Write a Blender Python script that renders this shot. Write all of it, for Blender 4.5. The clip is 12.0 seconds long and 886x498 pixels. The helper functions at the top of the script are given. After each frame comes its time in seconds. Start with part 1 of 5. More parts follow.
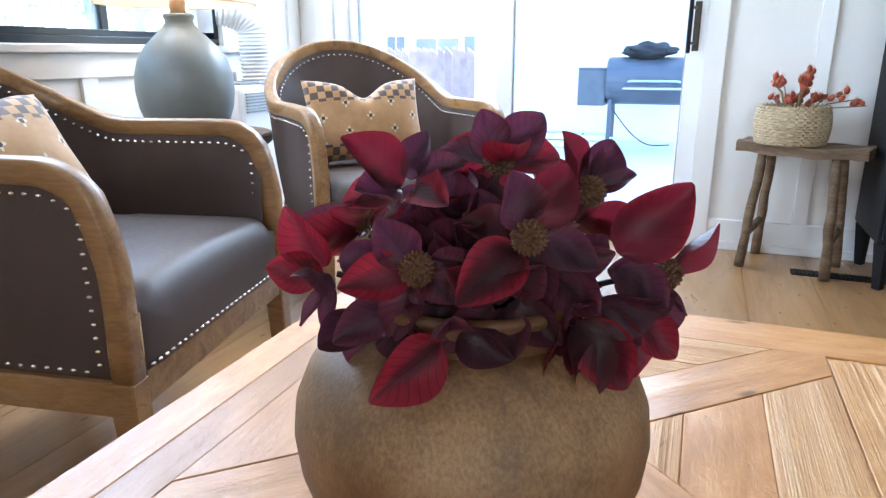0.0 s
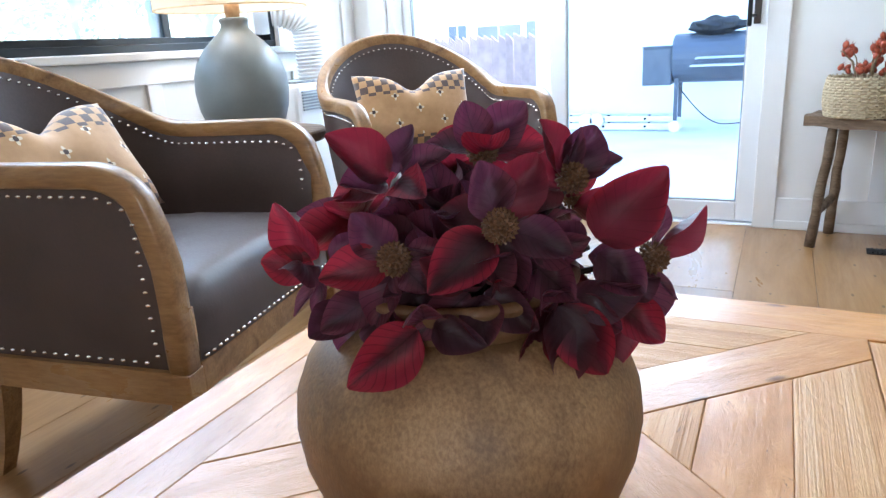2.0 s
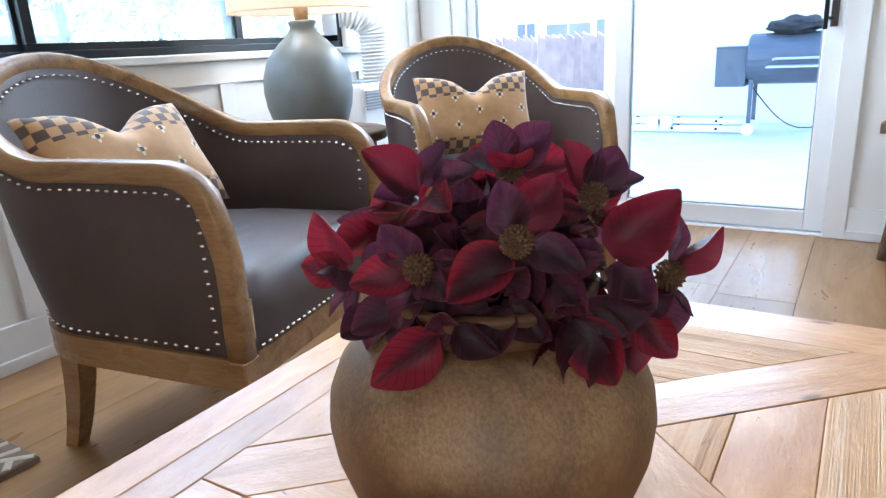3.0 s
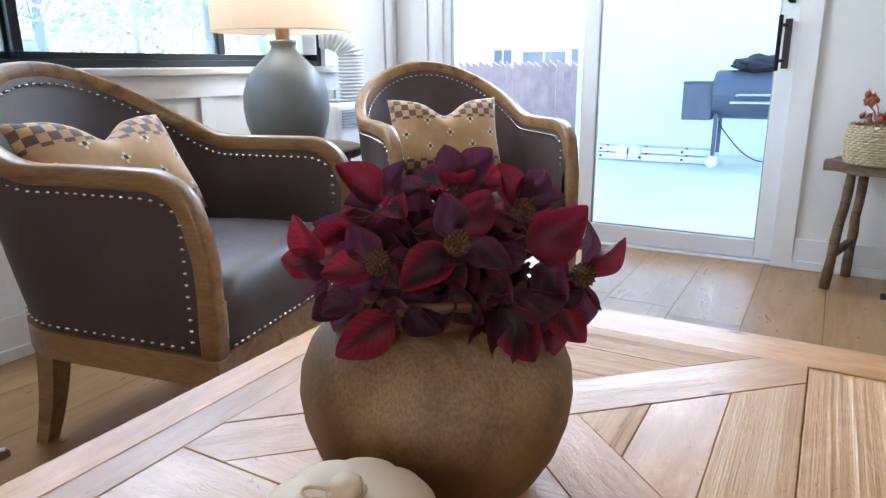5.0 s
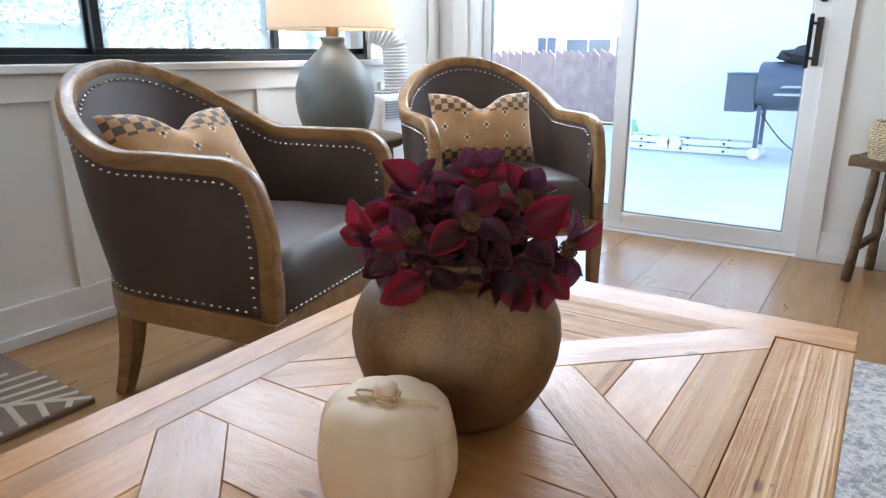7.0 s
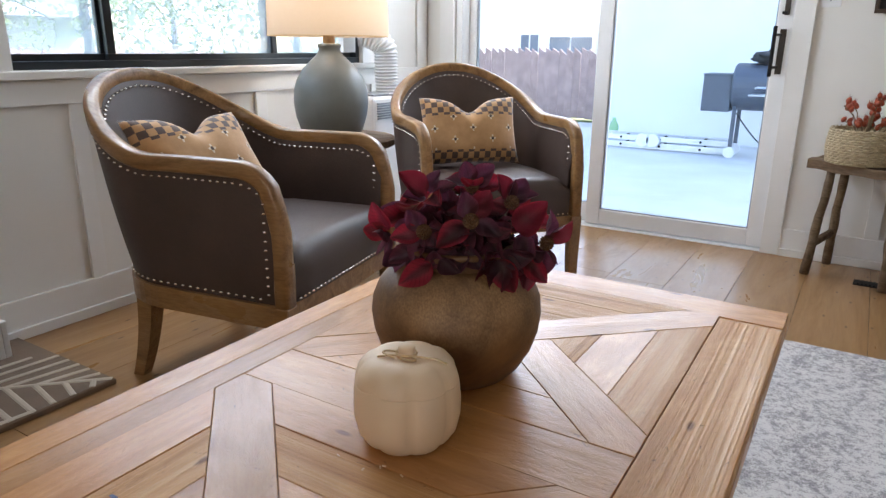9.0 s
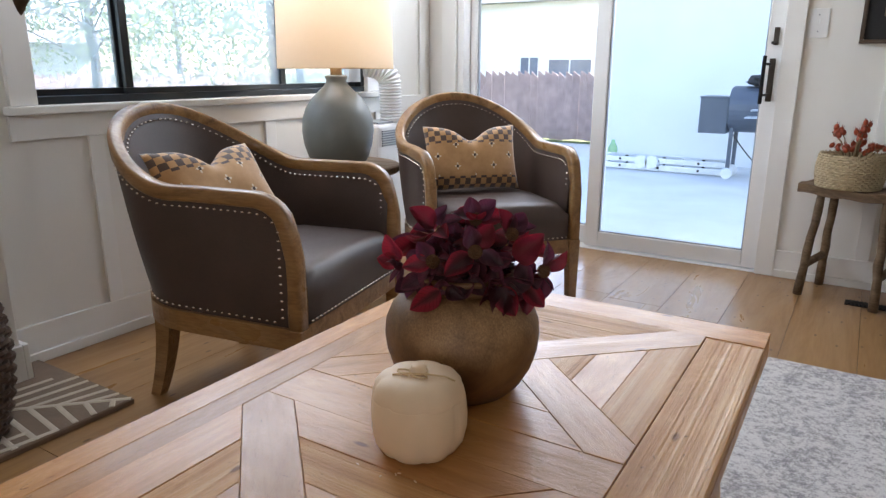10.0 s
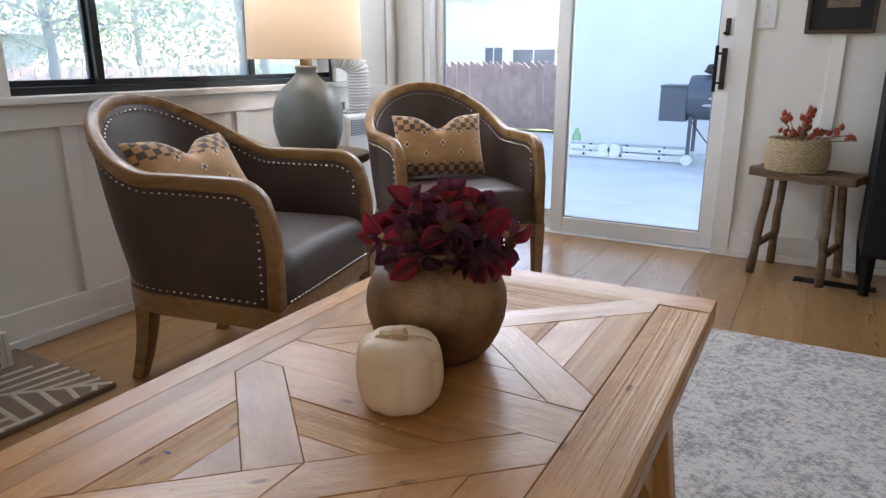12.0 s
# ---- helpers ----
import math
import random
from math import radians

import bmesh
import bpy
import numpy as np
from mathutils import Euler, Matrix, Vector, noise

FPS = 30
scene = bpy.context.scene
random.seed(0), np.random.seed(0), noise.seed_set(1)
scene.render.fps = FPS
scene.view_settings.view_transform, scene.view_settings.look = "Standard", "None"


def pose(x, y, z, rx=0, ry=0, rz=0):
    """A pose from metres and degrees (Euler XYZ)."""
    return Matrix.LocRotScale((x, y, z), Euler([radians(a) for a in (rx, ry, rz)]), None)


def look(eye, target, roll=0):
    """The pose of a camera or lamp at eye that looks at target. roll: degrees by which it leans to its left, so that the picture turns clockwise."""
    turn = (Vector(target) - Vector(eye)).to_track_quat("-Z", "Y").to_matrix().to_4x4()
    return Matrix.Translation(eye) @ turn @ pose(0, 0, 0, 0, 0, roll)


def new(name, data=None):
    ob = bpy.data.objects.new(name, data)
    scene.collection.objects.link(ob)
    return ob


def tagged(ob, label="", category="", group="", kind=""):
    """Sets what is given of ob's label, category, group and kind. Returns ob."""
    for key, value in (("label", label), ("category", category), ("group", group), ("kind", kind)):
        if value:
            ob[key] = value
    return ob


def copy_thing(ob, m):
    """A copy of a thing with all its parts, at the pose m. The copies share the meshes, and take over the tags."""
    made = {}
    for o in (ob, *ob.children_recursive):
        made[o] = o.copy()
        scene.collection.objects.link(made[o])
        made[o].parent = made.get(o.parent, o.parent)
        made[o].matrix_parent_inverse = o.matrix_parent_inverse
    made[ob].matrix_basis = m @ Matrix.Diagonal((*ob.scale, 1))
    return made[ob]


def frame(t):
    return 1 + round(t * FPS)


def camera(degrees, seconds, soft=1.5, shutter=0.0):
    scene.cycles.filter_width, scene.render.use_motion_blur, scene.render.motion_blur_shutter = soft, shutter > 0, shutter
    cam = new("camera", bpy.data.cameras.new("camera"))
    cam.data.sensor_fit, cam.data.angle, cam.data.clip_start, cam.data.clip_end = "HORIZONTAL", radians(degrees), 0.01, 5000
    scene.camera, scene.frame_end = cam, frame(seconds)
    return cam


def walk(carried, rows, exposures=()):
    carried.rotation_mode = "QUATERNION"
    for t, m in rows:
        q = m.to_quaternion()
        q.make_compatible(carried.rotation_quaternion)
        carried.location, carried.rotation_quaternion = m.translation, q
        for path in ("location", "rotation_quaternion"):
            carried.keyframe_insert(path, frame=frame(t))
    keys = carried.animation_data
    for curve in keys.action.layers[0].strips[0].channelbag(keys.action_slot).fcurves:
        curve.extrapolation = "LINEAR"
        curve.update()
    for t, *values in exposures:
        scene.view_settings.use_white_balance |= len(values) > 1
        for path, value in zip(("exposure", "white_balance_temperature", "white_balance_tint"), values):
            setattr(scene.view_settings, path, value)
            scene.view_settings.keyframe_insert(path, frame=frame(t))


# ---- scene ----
cam = camera(66.7, 12.0, soft=1.35)
PATH = [
    (0, (0.098, 0.554, 0.809), (-0.578, 2.342, 0.254), -0.1),
    (0.5, (0.102, 0.557, 0.807), (-0.627, 2.321, 0.212), -0.9),
    (1, (0.117, 0.569, 0.805), (-0.620, 2.332, 0.213), -2.1),
    (1.5, (0.129, 0.563, 0.812), (-0.655, 2.305, 0.221), -2.9),
    (2, (0.150, 0.565, 0.811), (-0.714, 2.272, 0.229), -3.4),
    (2.5, (0.170, 0.566, 0.819), (-0.770, 2.232, 0.234), -3.5),
    (3, (0.183, 0.555, 0.826), (-0.841, 2.172, 0.247), -3.1),
    (3.5, (0.190, 0.537, 0.839), (-0.788, 2.187, 0.270), -1.9),
    (5.5, (0.269, 0.451, 0.838), (-0.697, 2.124, 0.320), -0.2),
    (6, (0.293, 0.416, 0.843), (-0.683, 2.084, 0.326), 0.1),
    (6.5, (0.316, 0.383, 0.854), (-0.682, 2.033, 0.326), 0.1),
    (7, (0.346, 0.345, 0.873), (-0.707, 1.950, 0.313), -0.1),
    (9, (0.417, 0.185, 0.922), (-0.590, 1.815, 0.347), 0.5),
    (9.5, (0.442, 0.145, 0.942), (-0.574, 1.775, 0.384), 0.2),
    (10, (0.455, 0.108, 0.959), (-0.564, 1.749, 0.442), 0.2),
    (10.5, (0.471, 0.077, 0.968), (-0.541, 1.729, 0.474), 0.1),
    (11, (0.486, 0.051, 0.967), (-0.492, 1.728, 0.488), 0.2),
    (11.5, (0.487, 0.033, 0.969), (-0.453, 1.724, 0.462), 0.2),
    (12, (0.495, 0.020, 0.959), (-0.438, 1.704, 0.416), -0.0),
]
walk(cam, [(t, look(eye, target, roll)) for t, eye, target, roll in PATH],
     exposures=[(0, 3.55, 5700, 10), (3.5, 3.35, 5750, 10), (5.5, 3.0, 5950, 11), (7, 2.97, 6250, 12), (9, 2.74, 6600, 15), (12, 2.42, 6750, 16)])

# ---- light ----
SUN_EL, SUN_AZ = radians(37), math.atan2(0.35, 0.94)
world = bpy.data.worlds.new("sky")
scene.world = world
world.use_nodes = True
wn = world.node_tree.nodes
sky = wn.new("ShaderNodeTexSky")
sky.sky_type, sky.sun_disc = "NISHITA", False
sky.sun_elevation, sky.sun_rotation = SUN_EL, SUN_AZ
wn["Background"].inputs["Strength"].default_value = 0.15
world.node_tree.links.new(sky.outputs[0], wn["Background"].inputs["Color"])
sun = new("sun", bpy.data.lights.new("sun", "SUN"))
sun.data.energy, sun.data.angle, sun.data.color = 4.5, radians(0.5), (1.0, 0.95, 0.87)
sun.matrix_world = look((6 * math.sin(SUN_AZ), 6 * math.cos(SUN_AZ), 6 * math.tan(SUN_EL)), (0, 0, 0))


def area_lamp(name, m, w, h, watts, colour):
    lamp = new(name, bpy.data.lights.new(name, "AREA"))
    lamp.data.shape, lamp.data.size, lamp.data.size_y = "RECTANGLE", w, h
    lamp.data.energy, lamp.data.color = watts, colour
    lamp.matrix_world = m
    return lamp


SKYBLUE = (0.80, 0.90, 1.0)
area_lamp("window_daylight", look((-1.845, 2.14, 1.72), (0.0, 2.14, 1.18)), 1.6, 0.5, 6.5, SKYBLUE)
area_lamp("door_daylight", look((-0.76, 3.69, 1.78), (-0.6, 0.5, 0.9)), 1.55, 0.5, 7.5, SKYBLUE)
# Unseen warm fill from the south end, added to lift walls and table.
area_lamp("rear_window_daylight", look((1.2, -3.38, 1.45), (0.2, 1.0, 0.8)), 1.5, 1.0, 3.3, (1.0, 0.80, 0.58))
bulb = new("lamp_bulb_light", bpy.data.lights.new("lamp_bulb_light", "POINT"))
bulb.data.energy, bulb.data.color, bulb.data.shadow_soft_size = 0.36, (1.0, 0.70, 0.42), 0.035
bulb.location = (-1.482, 2.366, 1.11)


# ---- materials ----
def node_mat(name):
    m = bpy.data.materials.new(name)
    m.use_nodes = True
    nt = m.node_tree
    return m, nt, nt.nodes["Principled BSDF"]


def ramp(nt, fac, stops):
    r = nt.nodes.new("ShaderNodeValToRGB")
    e = r.color_ramp.elements
    while len(e) < len(stops):
        e.new(0.5)
    for k, (p, c) in zip(e, stops):
        k.position, k.color = p, (*c, 1)
    nt.links.new(fac, r.inputs[0])
    return r.outputs[0]


def coords(nt, scale=(1, 1, 1), jitter=True, kind="Object"):
    tc = nt.nodes.new("ShaderNodeTexCoord")
    mp = nt.nodes.new("ShaderNodeMapping")
    mp.inputs["Scale"].default_value = scale
    nt.links.new(tc.outputs[kind], mp.inputs[0])
    if jitter:
        oi = nt.nodes.new("ShaderNodeObjectInfo")
        mul = nt.nodes.new("ShaderNodeVectorMath")
        mul.operation = "SCALE"
        mul.inputs[0].default_value = (37.0, 19.0, 11.0)
        nt.links.new(oi.outputs["Random"], mul.inputs["Scale"])
        nt.links.new(mul.outputs[0], mp.inputs["Location"])
    return mp.outputs[0]


def tex_noise(nt, vec, scale, detail=5, rough=0.55, dist=0.0):
    n = nt.nodes.new("ShaderNodeTexNoise")
    n.inputs["Scale"].default_value, n.inputs["Detail"].default_value = scale, detail
    n.inputs["Roughness"].default_value, n.inputs["Distortion"].default_value = rough, dist
    nt.links.new(vec, n.inputs["Vector"])
    return n.outputs["Fac"]


def mixc(nt, fac, a, b, blend="MIX"):
    m = nt.nodes.new("ShaderNodeMix")
    m.data_type, m.blend_type = "RGBA", blend
    for sock, v in ((m.inputs["Factor"], fac), (m.inputs["A"], a), (m.inputs["B"], b)):
        if isinstance(v, (int, float)):
            sock.default_value = v
        elif isinstance(v, tuple):
            sock.default_value = (*v, 1)
        else:
            nt.links.new(v, sock)
    return m.outputs["Result"]


def calc(nt, op, a, b=0.0):
    m = nt.nodes.new("ShaderNodeMath")
    m.operation = op
    for sock, v in ((m.inputs[0], a), (m.inputs[1], b)):
        if isinstance(v, (int, float)):
            sock.default_value = v
        else:
            nt.links.new(v, sock)
    return m.outputs[0]


def relief(nt, bsdf, height, strength, distance=0.002):
    b = nt.nodes.new("ShaderNodeBump")
    b.inputs["Strength"].default_value, b.inputs["Distance"].default_value = strength, distance
    nt.links.new(height, b.inputs["Height"])
    nt.links.new(b.outputs[0], bsdf.inputs["Normal"])


def tone(nt, colour, low=0.8, high=1.15):
    """Per-object lightness."""
    oi = nt.nodes.new("ShaderNodeObjectInfo")
    hsv = nt.nodes.new("ShaderNodeHueSaturation")
    mr = nt.nodes.new("ShaderNodeMapRange")
    mr.inputs["To Min"].default_value, mr.inputs["To Max"].default_value = low, high
    nt.links.new(oi.outputs["Random"], mr.inputs["Value"])
    nt.links.new(mr.outputs[0], hsv.inputs["Value"])
    nt.links.new(colour, hsv.inputs["Color"])
    return hsv.outputs[0]


def surface(name, base, vary=0.12, rough=0.5, scale=6.0, grain=90.0, bump=0.15, metal=0.0, sheen=0.0, coat=0.0, spec=0.5):
    """Paint, stone, cloth: one colour that varies at two scales."""
    m, nt, p = node_mat(name)
    v = coords(nt)
    dark, light = tuple(c * (1 - vary) for c in base), tuple(min(1, c * (1 + vary)) for c in base)
    big = ramp(nt, tex_noise(nt, v, scale, 4), [(0.3, dark), (0.7, light)])
    fine = tex_noise(nt, v, grain, 3)
    col = mixc(nt, 0.35 * min(1, vary * 4), big, ramp(nt, fine, [(0.3, dark), (0.7, light)]))
    nt.links.new(col, p.inputs["Base Color"])
    nt.links.new(ramp(nt, fine, [(0.2, (rough * 0.85,) * 3), (0.8, (min(1, rough * 1.15),) * 3)]), p.inputs["Roughness"])
    p.inputs["Metallic"].default_value = metal
    p.inputs["Sheen Weight"].default_value = sheen
    p.inputs["Coat Weight"].default_value = coat
    p.inputs["Specular IOR Level"].default_value = spec
    if bump:
        relief(nt, p, fine, bump)
    return m


def wood(name, dark, mid, light, rough=0.4, along=2.0, across=34.0, bump=0.25, low=0.85, high=1.12, coat=0.0, knots=True, jitter=True, worn=0.0, coat_rough=0.25, depth=0.0015):
    """Wood whose grain runs along the object's own x axis."""
    m, nt, p = node_mat(name)
    v = coords(nt, (along, across, across), jitter)
    g = tex_noise(nt, v, 1.0, 6, 0.6, 0.7)
    v2 = coords(nt, (along * 0.6, 5, 5), jitter)
    blotch = tex_noise(nt, v2, 1.0, 3, 0.5, 0.4)
    col = ramp(nt, g, [(0.28, dark), (0.48, mid), (0.75, light)])
    col = mixc(nt, ramp(nt, blotch, [(0.35, (0, 0, 0)), (0.7, (0.55,) * 3)]), col, mid)
    fibre = tex_noise(nt, coords(nt, (along * 6, across * 9, across * 9), jitter), 1.0, 3, 0.6)
    col = mixc(nt, 0.25, col, ramp(nt, fibre, [(0.3, dark), (0.7, light)]))
    if knots:
        kn = nt.nodes.new("ShaderNodeTexVoronoi")
        kn.voronoi_dimensions = "2D"
        kn.inputs["Scale"].default_value = 1.0
        nt.links.new(coords(nt, (3.2, 9, 9), jitter), kn.inputs["Vector"])
        col = mixc(nt, ramp(nt, kn.outputs["Distance"], [(0.022, (0.85,) * 3), (0.05, (0, 0, 0))]), col, tuple(c * 0.5 for c in dark))
    if worn:
        rub = tex_noise(nt, coords(nt, (7, 16, 16), jitter), 1.0, 6, 0.75, 0.5)
        col = mixc(nt, ramp(nt, rub, [(0.50, (0, 0, 0)), (0.66, (worn,) * 3)]), col, tuple(min(1, c * 1.2 + 0.06) for c in light))
        dents = tex_noise(nt, coords(nt, (30, 75, 75), jitter), 1.0, 5, 0.8, 0.8)
        col = mixc(nt, ramp(nt, dents, [(0.30, (0.85,) * 3), (0.37, (0, 0, 0))]), col, tuple(c * 0.35 for c in dark))
    nt.links.new(tone(nt, col, low, high), p.inputs["Base Color"])
    nt.links.new(ramp(nt, g, [(0.25, (min(1, rough * 1.45),) * 3), (0.75, (rough * 0.6,) * 3)]), p.inputs["Roughness"])
    p.inputs["Coat Weight"].default_value, p.inputs["Coat Roughness"].default_value = coat, coat_rough
    p.inputs["Specular IOR Level"].default_value = 0.32
    height = mixc(nt, 0.4, g, fibre)
    if worn:
        height = mixc(nt, 0.35, height, dents)
    relief(nt, p, height, bump, depth)
    if coat:
        skin = nt.nodes.new("ShaderNodeBump")
        skin.inputs["Strength"].default_value, skin.inputs["Distance"].default_value = bump * 0.45, depth
        nt.links.new(height, skin.inputs["Height"])
        nt.links.new(skin.outputs[0], p.inputs["Coat Normal"])
    return m


def make_glass(name, tint=(0.96, 0.98, 1.0), haze=0.0):
    m, nt, p = node_mat(name)
    nt.nodes.remove(p)
    tr, gl, mx, fr = (nt.nodes.new("ShaderNode" + k) for k in ("BsdfTransparent", "BsdfGlossy", "MixShader", "Fresnel"))
    tr.inputs[0].default_value = (*tint, 1)
    gl.inputs["Roughness"].default_value = 0.02
    fr.inputs["IOR"].default_value = 1.3
    nt.links.new(fr.outputs[0], mx.inputs[0])
    nt.links.new(tr.outputs[0], mx.inputs[1])
    nt.links.new(gl.outputs[0], mx.inputs[2])
    out = mx.outputs[0]
    # Pale bluish veil mixed in to paint overexposure haze across the view.
    if haze:
        scatter, veil = nt.nodes.new("ShaderNodeBsdfTranslucent"), nt.nodes.new("ShaderNodeMixShader")
        scatter.inputs[0].default_value = (0.80, 0.90, 1.0, 1)
        haze_noise = tex_noise(nt, coords(nt, (1, 1, 1), False), 3, 4)
        nt.links.new(ramp(nt, haze_noise, [(0.3, (haze * 0.8,) * 3), (0.7, (haze * 1.2,) * 3)]), veil.inputs[0])
        nt.links.new(out, veil.inputs[1])
        nt.links.new(scatter.outputs[0], veil.inputs[2])
        out = veil.outputs[0]
    nt.links.new(out, nt.nodes["Material Output"].inputs[0])
    return m


M_WALL = surface("wall_paint", (0.76, 0.735, 0.685), 0.03, 0.45, 2.5, 140, 0.05)
M_TRIM = surface("trim_paint", (0.78, 0.765, 0.73), 0.03, 0.35, 3, 120, 0.04)
M_CEIL = surface("ceiling_paint", (0.78, 0.77, 0.75), 0.03, 0.7, 2, 100, 0.05)
M_VINYL = surface("white_vinyl", (0.78, 0.78, 0.77), 0.03, 0.35, 5, 80, 0.03)
M_BLACKFRAME = surface("black_aluminium", (0.012, 0.016, 0.02), 0.2, 0.35, 8, 120, 0.05, spec=0.5)
M_BRONZE = surface("dark_bronze", (0.05, 0.042, 0.036), 0.2, 0.38, 9, 120, 0.05, metal=0.7)
M_GLASS = make_glass("window_glass")
# West window panes, with the bright outdoor haze put into the glass.
M_HAZEGLASS = make_glass("hazed_window_glass", haze=0.26)
M_FLOOR = wood("oak_floor", (0.215, 0.105, 0.037), (0.315, 0.166, 0.062), (0.40, 0.224, 0.092), 0.34, 1.2, 9, 0.10, 0.84, 1.14, coat=0.5, coat_rough=0.22)
M_JOINT = surface("joint_shadow", (0.030, 0.019, 0.012), 0.2, 0.8, 8, 60, 0.1)
M_TABLE = wood("reclaimed_pine", (0.27, 0.103, 0.027), (0.46, 0.203, 0.058), (0.58, 0.300, 0.100), 0.46, 2.2, 11, 1.2, 0.80, 1.12, coat=0.27, worn=0.30, coat_rough=0.20, depth=0.002)
M_TABLEROUGH = wood("ridged_pine", (0.31, 0.130, 0.038), (0.52, 0.255, 0.080), (0.68, 0.41, 0.17), 0.52, 0.8, 62, 1.6, 0.94, 1.06, coat=0.12, worn=0.25, coat_rough=0.25, depth=0.003)
M_CHAIRWOOD = wood("weathered_oak", (0.090, 0.042, 0.014), (0.255, 0.132, 0.047), (0.41, 0.238, 0.100), 0.36, 5, 22, 0.35, 0.95, 1.05, coat=0.25, knots=False, jitter=False)
M_DARKWOOD = wood("dark_oak", (0.07, 0.045, 0.028), (0.15, 0.098, 0.060), (0.23, 0.16, 0.10), 0.62, 4, 22, 0.4, knots=False)
M_STOOL = wood("rough_grey_elm", (0.040, 0.024, 0.013), (0.125, 0.078, 0.043), (0.27, 0.185, 0.112), 0.7, 5, 30, 0.9, 0.85, 1.1)
M_LEATHER = surface("taupe_leather", (0.060, 0.038, 0.030), 0.28, 0.50, 5, 160, 0.18, spec=0.5)
M_NAIL = surface("nickel_nail", (0.72, 0.68, 0.62), 0.12, 0.22, 30, 200, 0.0, metal=1.0)
M_PUMPKIN = surface("cream_ceramic", (0.74, 0.56, 0.37), 0.05, 0.58, 9, 130, 0.06)
M_TWINE = surface("jute_twine", (0.62, 0.44, 0.24), 0.2, 0.85, 40, 300, 0.4)
M_LAMPBASE = surface("grey_green_glaze", (0.18, 0.19, 0.178), 0.12, 0.42, 7, 140, 0.1)
M_NECKWOOD = wood("pale_wood", (0.35, 0.19, 0.09), (0.5, 0.3, 0.15), (0.6, 0.4, 0.22), 0.5, 4, 40, 0.2, knots=False)
M_PLASTIC = surface("white_plastic", (0.75, 0.75, 0.74), 0.03, 0.4, 6, 90, 0.03)
M_GREYPLASTIC = surface("grey_plastic", (0.33, 0.35, 0.36), 0.06, 0.4, 6, 90, 0.03)
M_BLACKPAINT = surface("black_paint", (0.009, 0.009, 0.010), 0.2, 0.6, 6, 90, 0.06, spec=0.2)
M_SEAGRASS = surface("seagrass", (0.42, 0.33, 0.20), 0.3, 0.75, 40, 220, 0.5)
M_WICKER = surface("dark_wicker", (0.075, 0.045, 0.028), 0.35, 0.55, 30, 160, 0.4)
M_HIP = surface("rose_hip", (0.30, 0.050, 0.016), 0.5, 0.4, 60, 200, 0.2)
M_STEM = surface("dry_stem", (0.20, 0.14, 0.075), 0.3, 0.7, 40, 200, 0.3)
M_DARKSTEM = surface("dark_stem", (0.030, 0.014, 0.014), 0.3, 0.7, 40, 200, 0.3)
M_DRYLEAF = surface("dry_leaf", (0.10, 0.062, 0.035), 0.45, 0.6, 30, 200, 0.4)
M_PAMPAS = surface("pale_plume", (0.70, 0.62, 0.50), 0.15, 0.9, 50, 250, 0.4)
M_PINECONE = surface("seed_cone", (0.105, 0.048, 0.018), 0.5, 0.7, 120, 400, 0.5)
M_MAT = surface("black_mat", (0.015, 0.015, 0.016), 0.15, 0.8, 20, 200, 0.1)
M_PRINT = surface("sepia_print", (0.16, 0.12, 0.08), 0.7, 0.7, 60, 240, 0.05)
M_FRAMEWOOD = surface("walnut_frame", (0.055, 0.03, 0.017), 0.3, 0.45, 20, 160, 0.15)
M_CONCRETE = surface("patio_concrete", (0.62, 0.62, 0.60), 0.10, 0.8, 1.6, 40, 0.2)
M_STUCCO = surface("white_stucco", (0.78, 0.79, 0.80), 0.04, 0.8, 2, 60, 0.2)
M_FENCE = surface("fence_cedar", (0.40, 0.29, 0.28), 0.3, 0.8, 4, 60, 0.3)
M_GRASS = surface("lawn", (0.10, 0.13, 0.04), 0.4, 0.9, 3, 40, 0.4)
M_STEEL = surface("aluminium", (0.62, 0.64, 0.66), 0.08, 0.35, 8, 100, 0.05, metal=0.8)
M_GRILL = surface("grill_enamel", (0.085, 0.10, 0.125), 0.2, 0.4, 8, 100, 0.05)
M_COVER = surface("black_cover", (0.012, 0.013, 0.016), 0.3, 0.6, 12, 100, 0.3)
M_CABLE = surface("black_cable", (0.02, 0.02, 0.02), 0.1, 0.5, 10, 50, 0)
M_GREEN = surface("green_plastic", (0.30, 0.52, 0.28), 0.1, 0.4, 10, 50, 0)
M_BARK = surface("bark", (0.20, 0.165, 0.13), 0.35, 0.9, 9, 60, 0.5)
M_HOUSE = surface("pale_siding", (0.84, 0.84, 0.82), 0.05, 0.7, 2, 40, 0.1)
M_ROOF = surface("grey_shingle", (0.30, 0.30, 0.30), 0.2, 0.85, 4, 50, 0.3)
M_DARKGLASS = surface("far_window_glass", (0.16, 0.19, 0.25), 0.2, 0.1, 1, 10, 0)


def shade_material():
    m, nt, p = node_mat("linen_shade")
    v = coords(nt, (1, 1, 1), False)
    weave = tex_noise(nt, coords(nt, (260, 260, 900), False), 1.0, 2)
    p.inputs["Roughness"].default_value = 0.9
    nt.links.new(ramp(nt, weave, [(0.3, (0.56, 0.48, 0.38)), (0.7, (0.66, 0.57, 0.46))]), p.inputs["Base Color"])
    tl, mx = nt.nodes.new("ShaderNodeBsdfTranslucent"), nt.nodes.new("ShaderNodeMixShader")
    tl.inputs[0].default_value = (0.66, 0.52, 0.36, 1)
    mx.inputs[0].default_value = 0.55
    nt.links.new(p.outputs[0], mx.inputs[1])
    nt.links.new(tl.outputs[0], mx.inputs[2])
    nt.links.new(mx.outputs[0], nt.nodes["Material Output"].inputs[0])
    return m


